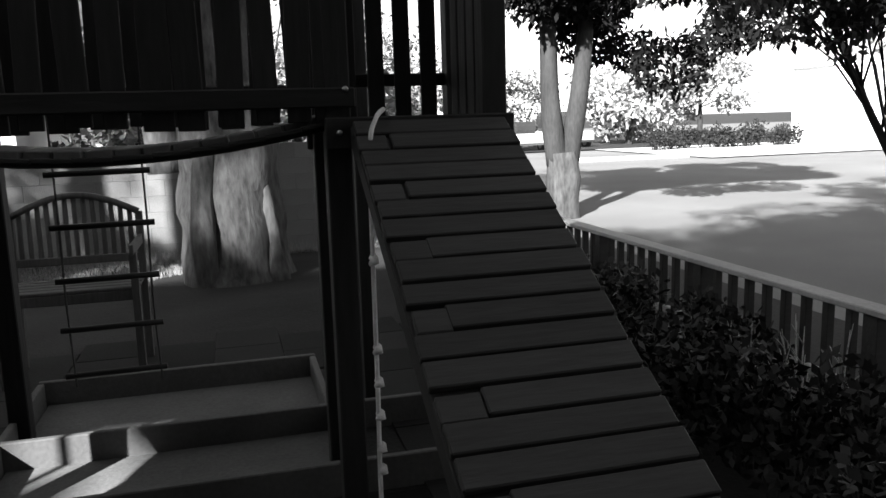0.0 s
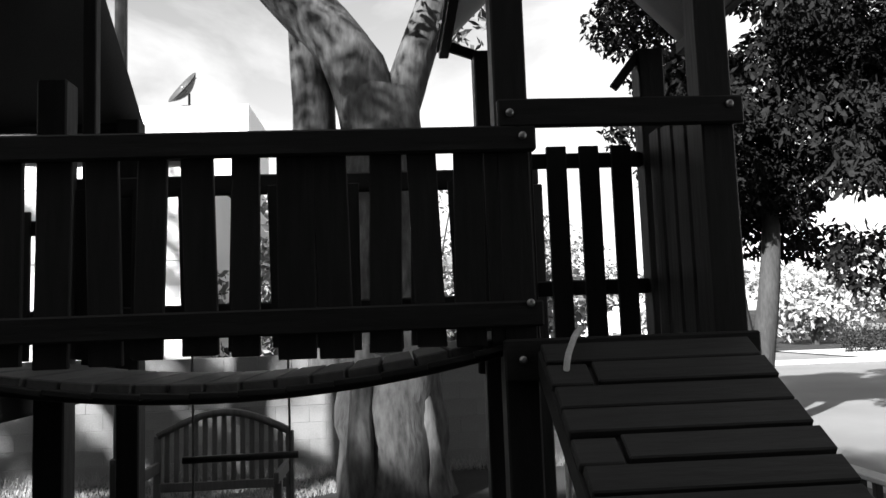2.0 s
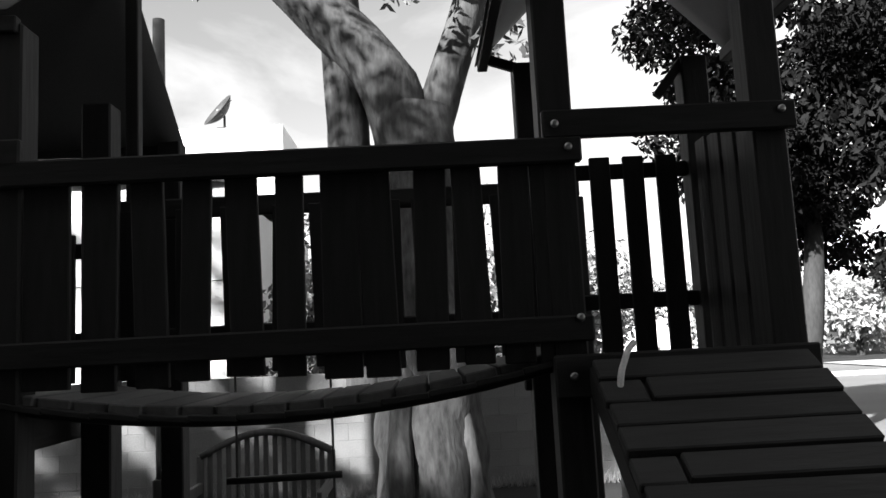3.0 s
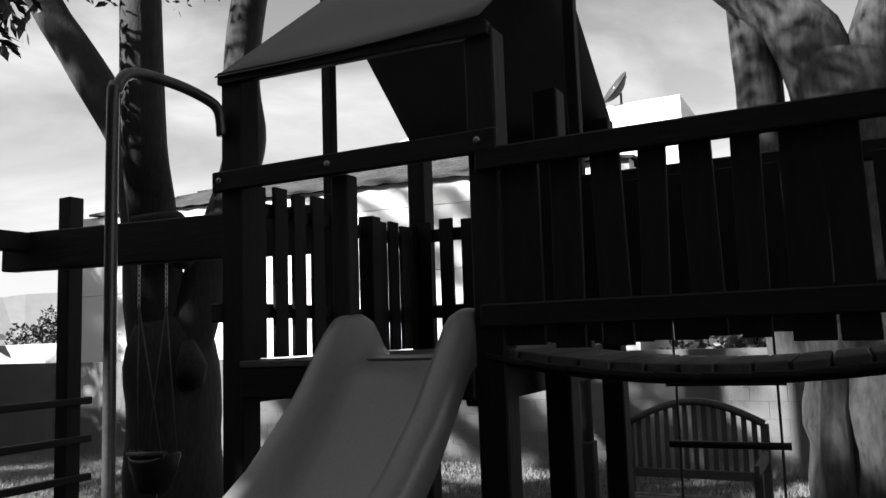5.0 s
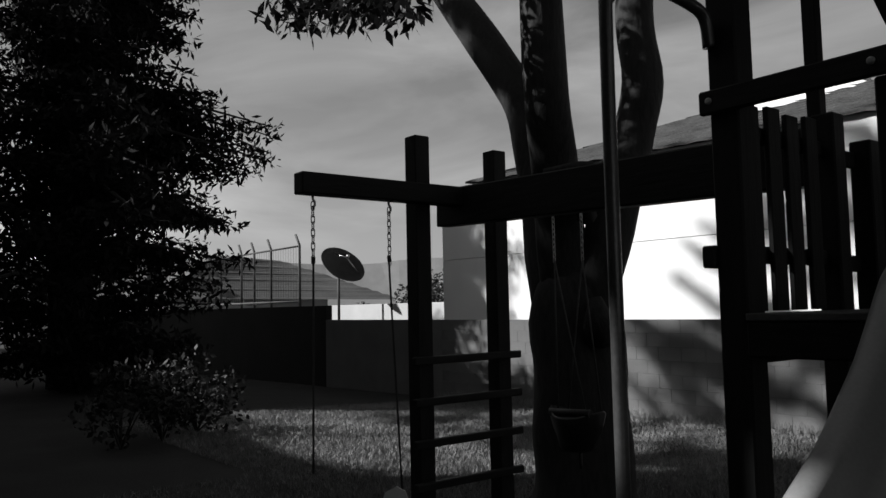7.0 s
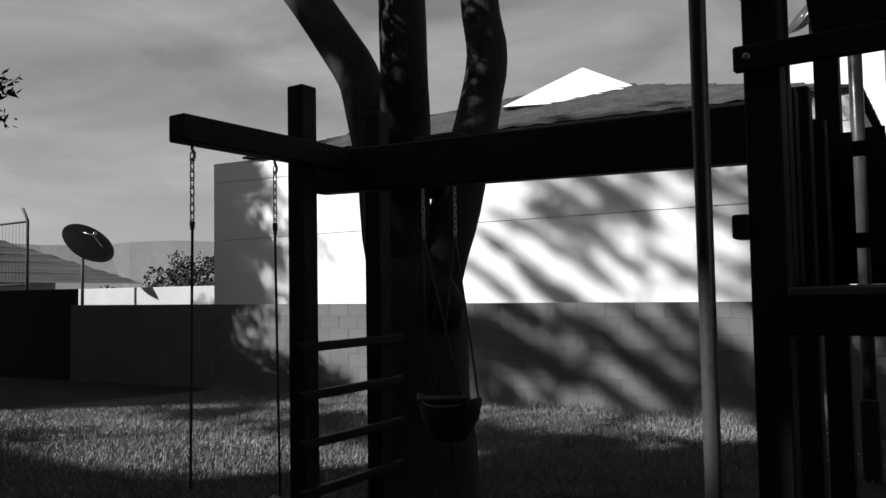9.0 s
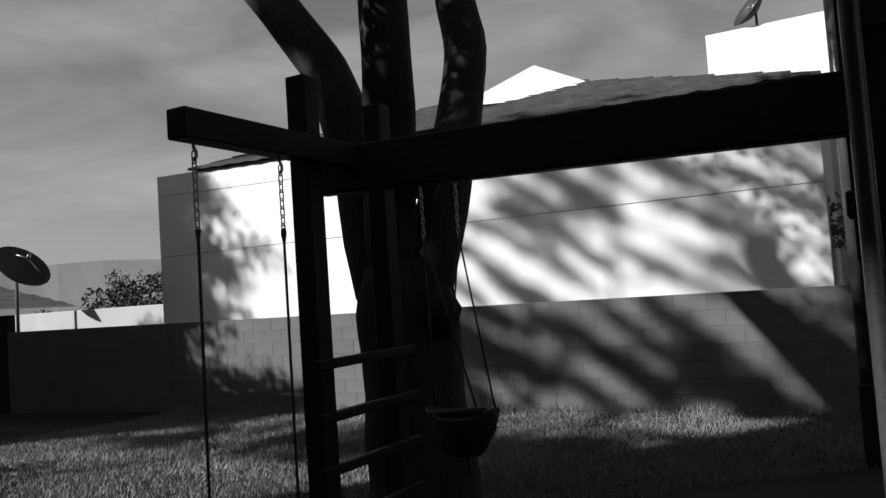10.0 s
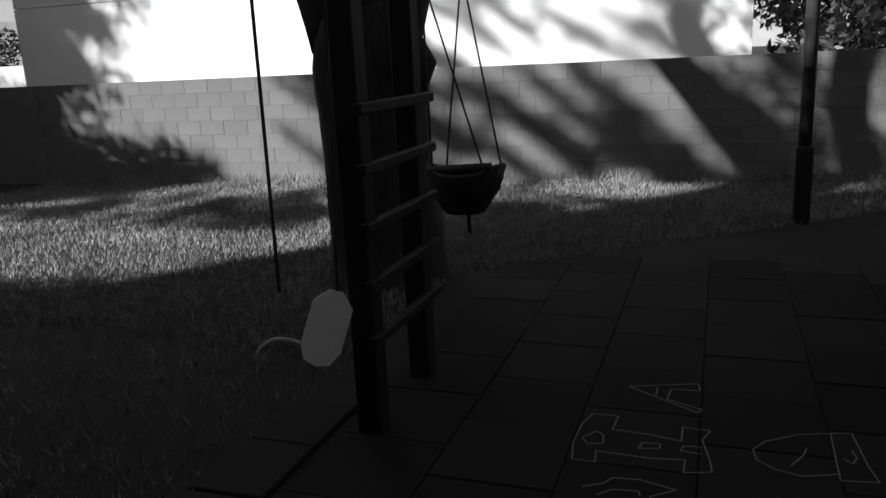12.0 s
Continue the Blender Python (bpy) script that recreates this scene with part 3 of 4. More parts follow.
def chain(parent, top, links, pitch=0.036):
    p = Vector(top)
    for i in range(links):
        bm = bmesh.new()
        loop = []
        for k in range(14):
            a = 2 * math.pi * k / 14
            u, w = 0.010 * math.cos(a), 0.014 * math.sin(a) + (0.010 if math.sin(a) > 0 else -0.010)
            loop.append((u, 0, w) if i % 2 else (0, u, w))
        centre = p - Vector((0, 0, pitch * (i + 0.5)))
        pts = [centre + Vector(q) for q in loop]
        tube(bm, pts + [pts[0]], 0.0032, 5, caps=False)
        part("link", bm, STEEL, parent)
    return p - Vector((0, 0, pitch * links))


belt = thing("belt_swing", "belt swing hanging askew with one rope unhooked", "swing", (0, 0, 0))
for y in (1.264, 1.750):
    bm = bmesh.new()
    tube(bm, [(-3.81, y, 2.32), (-3.81, y, 2.295), (-3.81, y + 0.012, 2.28), (-3.81, y + 0.012, 2.26), (-3.81, y, 2.25)], 0.007, 8)
    part("hook", bm, STEEL, belt)
    end = chain(belt, (-3.81, y, 2.275), 9)
    bm = bmesh.new()
    foot = (-3.81, y - 0.01, 0.86) if y < 1.4 else (-3.94, 1.90, 0.66)
    tube(bm, smooth_path([end + Vector((0, 0, 0.02)), end - Vector((0, 0, 0.08)), foot], 4), [0.012] * 3 + [0.006] * 6, 8)
    part("swing_rope", bm, CORD, belt)
bm = bmesh.new()
outline = [(-0.03, 0), (0.03, 0), (0.085, -0.07), (0.085, -0.30), (0.055, -0.37), (0, -0.39), (-0.055, -0.37), (-0.085, -0.30), (-0.085, -0.07)]
face = bm.faces.new([bm.verts.new((a, 0, b)) for a, b in outline])
ext = bmesh.ops.extrude_face_region(bm, geom=[face])
bmesh.ops.translate(bm, vec=(0, 0.012, 0), verts=[v for v in ext["geom"] if isinstance(v, bmesh.types.BMVert)])
bmesh.ops.recalc_face_normals(bm, faces=bm.faces)
bmesh.ops.transform(bm, matrix=Matrix.Translation((-3.935, 1.885, 0.665)) @ pose(0, 0, 0, -6, 20, 25) @ Matrix.Diagonal((1.0, 1.0, 0.84, 1)), verts=bm.verts)
part("belt_seat", bm, SEATPALE, belt, "pale curved belt seat")
bm = bmesh.new()
tube(bm, smooth_path([(-4.02, 1.84, 0.40), (-4.10, 1.83, 0.45), (-4.19, 1.80, 0.47), (-4.25, 1.78, 0.44), (-4.28, 1.77, 0.40)], 5), 0.008, 6)
part("loose_rope", bm, ROPE, belt, "frayed pale rope end")

# bucket swing on the tie beam
bucket = thing("bucket_swing", "black bucket swing seat hanging on crossed ropes", "swing", (0, 0, 0))
bx, by = -3.83, 3.25
ends = [chain(bucket, p, 17) for p in ((-4.02, 3.30, 2.62), (-3.81, 3.36, 2.62))]
for e, a, b in ((ends[0], 0.15, -0.05), (ends[0], -0.17, 0.02), (ends[1], -0.09, 0.04), (ends[1], 0.24, 0.0)):
    bm = bmesh.new()
    tube(bm, [e + Vector((0, 0, 0.02)), (bx + a, by + b, 0.985)], 0.006, 6)
    part("swing_rope", bm, CORD, bucket)
bm = bmesh.new()
rings = []
for i, (z, r) in enumerate(((0.73, 0.0), (0.73, 0.11), (0.75, 0.13), (0.87, 0.15), (0.945, 0.175), (0.96, 0.165), (0.88, 0.135), (0.77, 0.11), (0.765, 0.0))):
    ring = []
    for k in range(20):
        a = 2 * math.pi * k / 20
        lip = 1 + (0.42 * abs(math.cos(a)) ** 6 if 2 < i < 6 else 0)
        ring.append(bm.verts.new((bx + 0.02 + r * lip * math.cos(a), by + 0.85 * r * math.sin(a), z + (0.05 * abs(math.cos(a)) ** 4 if 3 < i < 6 else 0))))
    rings.append(ring)
for r0, r1 in zip(rings, rings[1:]):
    for k in range(20):
        bm.faces.new((r0[k], r0[(k + 1) % 20], r1[(k + 1) % 20], r1[k])).smooth = True
bmesh.ops.remove_doubles(bm, verts=bm.verts, dist=1e-4)
bmesh.ops.recalc_face_normals(bm, faces=bm.faces)
part("bucket_seat", bm, RUBBER, bucket)
bm = bmesh.new()
tube(bm, [(bx - 0.16, by - 0.06, 0.97), (bx + 0.2, by - 0.06, 0.99)], 0.028, 10)
part("front_bar", bm, RUBBER, bucket)
bm = bmesh.new()
tube(bm, [(bx + 0.04, by, 0.74), (bx + 0.045, by, 0.61)], 0.012, 8)
part("strap", bm, RUBBER, bucket)

# sandpit boards under the bridge
pit = thing("sandpit", "low timber sandpit frame under the bridge", "sandpit", (0, 0, 0))
boxpart("sand", (-0.50, 2.03, -0.02), (1.12, 3.73, 0.012), PITFLOOR, pit, 0)
for x0, x1, y in ((-0.55, 1.85, 2.0), (-0.55, 1.85, 2.77), (-0.55, 1.16, 3.76)):
    boxpart("board", (x0, y - 0.02, -0.03), (x1, y + 0.02, 0.16), PITWOOD, pit)
for x, y0, y1 in ((-0.53, 2.025, 3.735), (1.14, 2.025, 3.735)):
    boxpart("board", (x - 0.02, y0, -0.03), (x + 0.02, y1, 0.155), PITWOOD, pit)

# garden bench
bench = thing("garden_bench", "weathered slatted garden bench with arched back", "bench", (0, 0, 0))
BX0, BX1, BY = -0.84, 0.02, 4.66
for x in (BX0, BX1):
    barpart("back_leg", (x, BY, 0), (x, BY + 0.05, 1.10), 0.05, 0.05, BENCHWOOD, bench)
    barpart("front_leg", (x, BY - 0.5, 0), (x, BY - 0.5, 0.88), 0.05, 0.05, BENCHWOOD, bench)
    barpart("arm", (x, BY - 0.56, 0.90), (x, BY + 0.04, 0.90), 0.03, 0.07, BENCHWOOD, bench)
bm = bmesh.new()
arch = []
for i in range(13):
    u = i / 12
    arch.append((BX0 + (BX1 - BX0) * u, BY + 0.04, 1.10 + 0.14 * math.sin(math.pi * u)))
tube(bm, arch, 0.03, 4)
part("arched_top", bm, BENCHWOOD, bench)
boxpart("back_rail", (BX0, BY + 0.01, 0.74), (BX1, BY + 0.04, 0.80), BENCHWOOD, bench)
for i in range(1, 14):
    u = i / 14
    x = BX0 + (BX1 - BX0) * u
    barpart("back_slat", (x, BY + 0.025, 0.78), (x, BY + 0.04, 1.09 + 0.14 * math.sin(math.pi * u)), 0.034, 0.014, BENCHWOOD, bench)
for i in range(5):
    y = BY - 0.5 + i * 0.1
    boxpart("seat_slat", (BX0 - 0.02, y, 0.62), (BX1 + 0.02, y + 0.08, 0.645), BENCHWOOD, bench)
boxpart("seat_rail", (BX0, BY - 0.5, 0.55), (BX1, BY - 0.47, 0.62), BENCHWOOD, bench)

# tall lamp post on the lawn
lamp = thing("garden_post", "slim pipe post in a thick square sleeve on the lawn", "post", (0, 0, 0))
boxpart("sleeve", (-1.825, 6.59, -0.15), (-1.685, 6.73, 0.68), WOOD, lamp, 0.01)
bm = bmesh.new()
tube(bm, [(-1.755, 6.66, 0.66), (-1.755, 6.66, 5.0)], 0.058, 12)
part("tube", bm, PIPE, lamp)


# ---- trees ----
def crown_clumps(seed, centre, reach, n, size):
    g = random.Random(seed)
    out = []
    for _ in range(n):
        d = Vector((g.gauss(0, 1), g.gauss(0, 1), g.gauss(0, 1))).normalized() * g.random() ** 0.4
        out.append((centre[0] + d.x * reach[0], centre[1] + d.y * reach[1], centre[2] + d.z * reach[2]))
    return out, [size * g.uniform(0.6, 1.3) for _ in out]


def twigs(name, starts, ends, parent, material, radius=0.02):
    bm = bmesh.new()
    for a, b in zip(starts, ends):
        a, b = Vector(a), Vector(b)
        mid = (a + b) / 2 + Vector((0, 0, 0.1 * (b - a).length))
        tube(bm, [a, mid, b], [radius, radius * 0.7, radius * 0.3], 5)
    return tagged(part(name, bm, material, parent), kind="stuff")


tree1 = thing("garden_tree", "three-stemmed garden tree with dark grey bark", "tree", (0, 0, 0))
bm = bmesh.new()
tube(bm, smooth_path([(-4.82, 4.42, -0.1), (-4.82, 4.42, 0.25), (-4.83, 4.42, 0.8), (-4.86, 4.42, 1.4), (-4.88, 4.42, 1.98)], 4), [0.56, 0.54, 0.47, 0.44, 0.43, 0.425, 0.42, 0.41, 0.40, 0.395, 0.40, 0.40, 0.41, 0.41, 0.38, 0.33, 0.26], 16, 0.12)
part("trunk", bm, BARK_DARK, tree1)
for pts, r0, r1 in (([(-5.07, 4.42, 1.7), (-5.30, 4.52, 2.65), (-5.52, 4.65, 3.3), (-5.84, 4.75, 3.85), (-6.34, 4.78, 4.5), (-6.95, 4.75, 5.3), (-7.8, 4.6, 6.6)], 0.24, 0.18),
                    ([(-4.90, 4.40, 1.6), (-4.86, 4.25, 2.35), (-4.62, 3.95, 2.95), (-4.47, 3.72, 3.65), (-4.50, 3.70, 5.6)], 0.24, 0.155),
                    ([(-4.74, 4.40, 1.4), (-4.62, 4.48, 2.0), (-4.52, 4.66, 2.7), (-4.50, 4.86, 3.2), (-4.48, 4.98, 3.7), (-4.56, 5.03, 4.25), (-4.5, 5.03, 4.9), (-4.2, 5.0, 6.1)], 0.21, 0.165)):
    bm = bmesh.new()
    path = smooth_path(pts, 4)
    tube(bm, path, [r0 + (r1 - r0) * i / (len(path) - 1) for i in range(len(path))], 12, 0.12)
    part("stem", bm, BARK_DARK, tree1)
bm = bmesh.new()
tube(bm, [(-4.50, 4.28, 1.42), (-4.40, 4.20, 1.56), (-4.44, 4.20, 1.76)], [0.12, 0.13, 0.05], 10, 0.2)
part("burl", bm, BARK_DARK, tree1)
bm = bmesh.new()
tube(bm, smooth_path([(-4.50, 4.20, 2.45), (-4.1, 3.7, 2.58), (-3.80, 3.45, 2.66), (-4.05, 3.26, 2.64)], 4), [0.09 - 0.004 * i for i in range(13)], 8, 0.1)
part("swing_limb", bm, BARK_DARK, tree1)
c, r = crown_clumps(3, (-5.0, 4.0, 7.2), (3.2, 2.4, 1.6), 46, 0.75)
leaves("crown", c, r, 9000, 0.13, LEAF, tree1, 3, 0.5, 2.6, 0.4)

tree2 = thing("fig_tree", "thick pale-barked tree with mottled sunlit trunk", "tree", (0, 0, 0))
bm = bmesh.new()
path = smooth_path([(0.72, 7.75, -0.1), (0.72, 7.75, 0.4), (0.70, 7.75, 1.2), (0.68, 7.75, 2.2), (0.65, 7.75, 3.2), (0.64, 7.75, 3.9), (0.68, 7.75, 4.35)], 4)
tube(bm, path, [0.66 - 0.10 * min(i / 5, 1) - 0.18 * max(0, (i - 6)) / (len(path) - 7) for i in range(len(path))], 24, 0.3)
part("trunk", bm, BARK, tree2)
for pts, r0, r1 in (([(0.60, 7.75, 3.8), (0.40, 7.75, 4.6), (-0.05, 7.72, 5.2), (-0.52, 7.7, 5.68), (-1.4, 7.6, 6.5)], 0.37, 0.24),
                    ([(0.78, 7.75, 3.9), (1.02, 7.75, 4.6), (1.28, 7.75, 5.3), (1.45, 7.7, 5.9), (1.9, 7.6, 7.2)], 0.23, 0.17),
                    ([(0.05, 7.95, 1.2), (-0.03, 7.95, 2.6), (-0.08, 7.95, 3.6), (-0.09, 7.95, 4.5), (-0.15, 7.9, 5.8), (-0.3, 7.9, 7.2)], 0.26, 0.22),
                    ([(0.40, 7.3, -0.1), (0.36, 7.25, 0.4), (0.42, 7.35, 1.3), (0.55, 7.5, 2.1)], 0.16, 0.1),
                    ([(1.15, 7.35, -0.1), (1.10, 7.4, 0.4), (1.0, 7.5, 1.2)], 0.14, 0.08)):
    bm = bmesh.new()
    path = smooth_path(pts, 4)
    tube(bm, path, [r0 + (r1 - r0) * i / (len(path) - 1) for i in range(len(path))], 14, 0.14)
    part("limb", bm, BARK, tree2)
c, r = crown_clumps(5, (0.4, 7.6, 8.3), (3.6, 2.4, 1.7), 50, 0.8)
c += [(0.5, 7.2, 5.6), (0.75, 7.3, 6.2), (0.3, 7.4, 6.3), (1.7, 7.4, 5.0), (-1.5, 7.2, 5.9)]
r += [0.45, 0.6, 0.6, 0.45, 0.5]
leaves("crown", c, r, 10000, 0.15, LEAF, tree2, 5, 0.6, 2.6, 0.4)


def broadleaf(name, label, base, height, trunk_r, crown_z, reach, clumps, size, count, leaf, seed, bark=BARK_DARK, mat=LEAF, lean=0.0, flat=0.6, droop=0.3):
    tree = thing(name, label, "tree", base)
    g = random.Random(seed)
    bm = bmesh.new()
    path = smooth_path([(0, 0, -0.1), (lean * 0.3, 0, height * 0.3), (lean * 0.6, 0.05, height * 0.6), (lean, 0, height)], 5)
    tube(bm, path, [trunk_r * (1.15 - 0.85 * i / (len(path) - 1)) for i in range(len(path))], 12, 0.15)
    part("trunk", bm, bark, tree)
    c, r = crown_clumps(seed, (lean, 0, crown_z), reach, clumps, size)
    starts = [path[g.randrange(len(path) // 2, len(path))] for _ in c]
    twigs("limb", starts, c, tree, bark, trunk_r * 0.22)
    leaves("crown", c, r, count, leaf, mat, tree, seed, flat, 2.2, droop)
    return tree


# conifer by the lawn
conifer = thing("conifer", "tall dark conifer with drooping feathery sprays", "tree", (-17.2, 3.0, 0))
g = random.Random(11)
bm = bmesh.new()
tube(bm, [(0, 0, -0.1), (0.03, 0, 4), (0, 0.05, 8), (0, 0, 12.2)], [0.45, 0.36, 0.24, 0.04], 12, 0.1)
part("trunk", bm, BARK_DARK, conifer)
cc, rr, st, en = [], [], [], []
for i in range(120):
    z = 0.5 + 11.5 * (i / 120)
    reach = 3.3 * (1 - 0.72 * (i / 120) ** 1.5) * g.uniform(0.55, 1.08)
    a = i * 2.4
    tip = Vector((math.cos(a) * reach, math.sin(a) * reach, z + 0.35 - 0.5 * g.random()))
    st.append((0, 0, z))
    en.append(tip)
    for k in range(6):
        u = 0.3 + 0.7 * k / 5
        p = Vector((0, 0, z)).lerp(tip, u)
        cc.append((p.x, p.y, p.z + 0.05))
        rr.append(0.76 * (1.15 - 0.6 * u))
for y, z, n in ((3.9, 5.5, 5), (3.6, 4.9, 5), (3.1, 3.7, 4), (2.7, 6.1, 4), (2.3, 2.8, 3), (2.2, 8.3, 4), (2.0, 7.7, 4)):
    for k in range(n):
        tip = Vector((0.7 + 0.5 * k - 0.8, y * (0.8 + 0.2 * g.random()), z + g.uniform(-0.25, 0.2)))
        st.append((0, 0, z + 0.4))
        en.append(tip)
        for m in range(7):
            p = Vector((0, 0, z + 0.4)).lerp(tip, 0.35 + 0.65 * m / 6)
            cc.append(tuple(p))
            rr.append(0.62 * (1.1 - 0.1 * m))
# Boughs towards the garden, added to cast shade on the back wall.
for x, y, z in ((3.5, 0.3, 4.9), (4.2, -0.4, 4.4), (5.0, 0.2, 3.8), (4.7, 0.6, 3.3), (3.4, -0.5, 4.2), (5.3, -0.3, 3.2), (3.8, 0.4, 3.5), (2.9, 0.0, 5.4)):
    st.append((0, 0, z + 0.5))
    en.append(Vector((x, y, z)))
    for m in range(10):
        p = Vector((0, 0, z + 0.5)).lerp(Vector((x, y, z)), 0.25 + 0.75 * m / 9)
        cc.append(tuple(p))
        rr.append(0.5)
twigs("limb", st, en, conifer, BARK_DARK, 0.05)
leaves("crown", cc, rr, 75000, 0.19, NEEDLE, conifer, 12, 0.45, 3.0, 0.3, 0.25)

# street tree with a forked trunk
street = thing("street_tree", "forked street tree with dark hanging foliage", "tree", (6.05, 10.75, 0))
bm = bmesh.new()
tube(bm, smooth_path([(0, 0, -0.1), (0.02, 0, 0.5), (-0.02, 0, 1.1)], 4), [0.34, 0.31, 0.3, 0.29, 0.3, 0.3, 0.28, 0.27, 0.26], 12, 0.15)
# Paler bark below, darker stems above: the lit base is coloured in.
part("trunk", bm, BARK, street)
for pts in ([(-0.08, 0, 0.9), (-0.2, 0, 1.8), (-0.25, 0, 3.0), (-0.35, 0, 4.6)], [(0.08, 0, 0.9), (0.25, 0, 1.7), (0.42, 0, 3.0), (0.5, 0, 5.0)]):
    bm = bmesh.new()
    path = smooth_path(pts, 4)
    tube(bm, path, [0.2 - 0.1 * i / (len(path) - 1) for i in range(len(path))], 10, 0.12)
    part("stem", bm, BARK_DARK, street)
c, r = crown_clumps(31, (1.5, 0, 5.1), (3.7, 2.6, 2.7), 100, 0.64)
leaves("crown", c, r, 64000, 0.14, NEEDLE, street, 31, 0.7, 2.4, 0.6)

# overhanging branch by the street
broadleaf("street_tree", "leafy tree leaning over the street fence", (7.3, 4.4, 0), 2.7, 0.06, 2.75, (0.85, 0.7, 0.5), 26, 0.3, 3000, 0.1, 41, droop=0.8, lean=-1.7)

# ---- fence and shrubs along the street ----
fence = thing("street_fence", "low weathered timber fence with flat top rail coloured as sunlit", "fence", (0, 0, 0))
FX = 3.90
# Rail paler than the balusters: the sun on its top is in the colour.
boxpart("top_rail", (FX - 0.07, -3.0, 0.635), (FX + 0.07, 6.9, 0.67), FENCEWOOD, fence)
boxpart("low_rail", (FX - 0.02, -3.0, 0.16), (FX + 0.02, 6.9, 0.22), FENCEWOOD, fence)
for i in range(56):
    y = -2.9 + i * 0.175
    w = 0.05 if i % 9 == 0 else 0.024
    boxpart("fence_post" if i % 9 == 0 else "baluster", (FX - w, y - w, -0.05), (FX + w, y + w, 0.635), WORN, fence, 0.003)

g = random.Random(8)
for i in range(14):
    y = -0.4 + i * 0.5
    bush = thing("shrub", "dense dark leafy shrub along the fence", "shrub", (3.2 + g.uniform(-0.3, 0.2), y, 0), "shrubs along the fence")
    c, r = crown_clumps(60 + i, (0, 0, 0.33), (0.45, 0.38, 0.24), 14, 0.2)
    twigs("stem", [(0, 0, 0)] * 8, c[:8], bush, BARK_DARK, 0.012)
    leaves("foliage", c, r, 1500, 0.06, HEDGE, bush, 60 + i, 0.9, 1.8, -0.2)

# dry pale twigs among the shrubs
g = random.Random(19)
for x, y in ((3.28, 2.05), (3.36, 1.75), (3.45, 1.6), (3.2, 1.5), (3.5, 1.95)):
    sprig = thing("dry_twig", "pale leafless twig standing among dark shrubs", "twig", (x, y, 0), "dry twigs")
    for k in range(3):
        bm = bmesh.new()
        a = g.uniform(0, 6.28)
        tip = Vector((0.12 * math.cos(a), 0.12 * math.sin(a), g.uniform(0.45, 0.68)))
        tube(bm, [(0, 0, 0), tip * 0.5 + Vector((0.015, 0.01, 0.02)), tip], [0.008, 0.006, 0.002], 5)
        for m in range(4):
            u = 0.4 + 0.15 * m
            b = tip * u
            tube(bm, [b, b + Vector((g.uniform(-0.08, 0.08), g.uniform(-0.08, 0.08), g.uniform(0.05, 0.12)))], [0.004, 0.001], 4)
        part("shoot", bm, FENCEWOOD, sprig)

# ---- far things ----
bm = bmesh.new()
ridge = []
for i in range(121):
    a = radians(20 + 160 * i / 120)
    h = 38 + 16 * noise.noise((i * 0.045, 1.0, 0)) + 5 * noise.noise((i * 0.2, 4.0, 0)) + 1.2 * noise.noise((i * 0.9, 7.0, 0))
    ridge.append((bm.verts.new((520 * math.cos(a), 520 * math.sin(a), -5)), bm.verts.new((560 * math.cos(a), 560 * math.sin(a), h))))
for (a0, a1), (b0, b1) in zip(ridge, ridge[1:]):
    bm.faces.new((a0, b0, b1, a1))
tagged(part("backdrop", bm, HILL), "hazy grey mountain ridge far away", "mountain", kind="structure")

# ---- what closes the place ----
# Unseen walls added to cut sun and sky; openings let sun patches in.
south = thing("wall_shade_south", "unseen plain grey walls with gaps, added to block sun and sky", "wall", (0, -6.4, 0), kind="structure")
for x0, x1, z0, z1 in ((-60, -25.3, -0.1, 14.2), (-25.3, -22.4, -0.1, 12.5), (-22.4, -20, -0.1, 8.4), (-20, -15, -0.1, 7.7), (-15, -12.8, -0.1, 10.2),
                       (-12.8, -8.35, -0.1, 10.8), (-8.35, -8.0, -0.1, 8.08), (-8.35, -8.0, 8.42, 10.8), (-8.0, -7.95, -0.1, 10.8), (-7.95, -7.2, -0.1, 6.85), (-7.95, -7.2, 7.5, 10.8),
                       (-7.2, -6.6, -0.1, 6.45), (-7.2, -6.6, 7.12, 10.8), (-6.6, -6.25, -0.1, 6.05), (-6.6, -6.25, 6.4, 10.8), (-6.25, 9, -0.1, 9.6)):
    boxpart("wall_body", (x0, 0, z0), (x1, 0.3, z1), MORTAR, south, 0)

boxpart("wall_left", (-60, WALL_Y, -0.75), (-17.97, WALL_Y + 0.2, 1.825), WALL_SHADE, None, 0.01)
boxpart("wall_corner", (-17.97, WALL_Y, -0.75), (-13.1, WALL_Y + 0.2, 1.455), BLOCK, None, 0.01)
tagged(bpy.data.objects["wall_corner"], "grey block garden wall in deep shade", "wall", kind="structure")
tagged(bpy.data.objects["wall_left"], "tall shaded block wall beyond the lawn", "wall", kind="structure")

# unseen trees added over the garden to shade play set, fence and street
broadleaf("shade_tree", "unseen leafy tree added to shade the play set", (-0.9, -4.6, 0), 7.0, 0.28, 8.2, (4.2, 3.4, 1.7), 90, 0.95, 20000, 0.2, 21)
broadleaf("shade_tree", "unseen leafy tree added to shade fence and street", (4.6, -3.4, 0), 6.5, 0.25, 7.6, (3.0, 3.4, 1.8), 60, 0.9, 14000, 0.2, 23)
broadleaf("shade_tree", "unseen leafy tree added to dapple the street", (7.0, 0.5, 0), 6.2, 0.2, 7.8, (4.5, 3.2, 1.2), 60, 0.6, 9000, 0.18, 28)


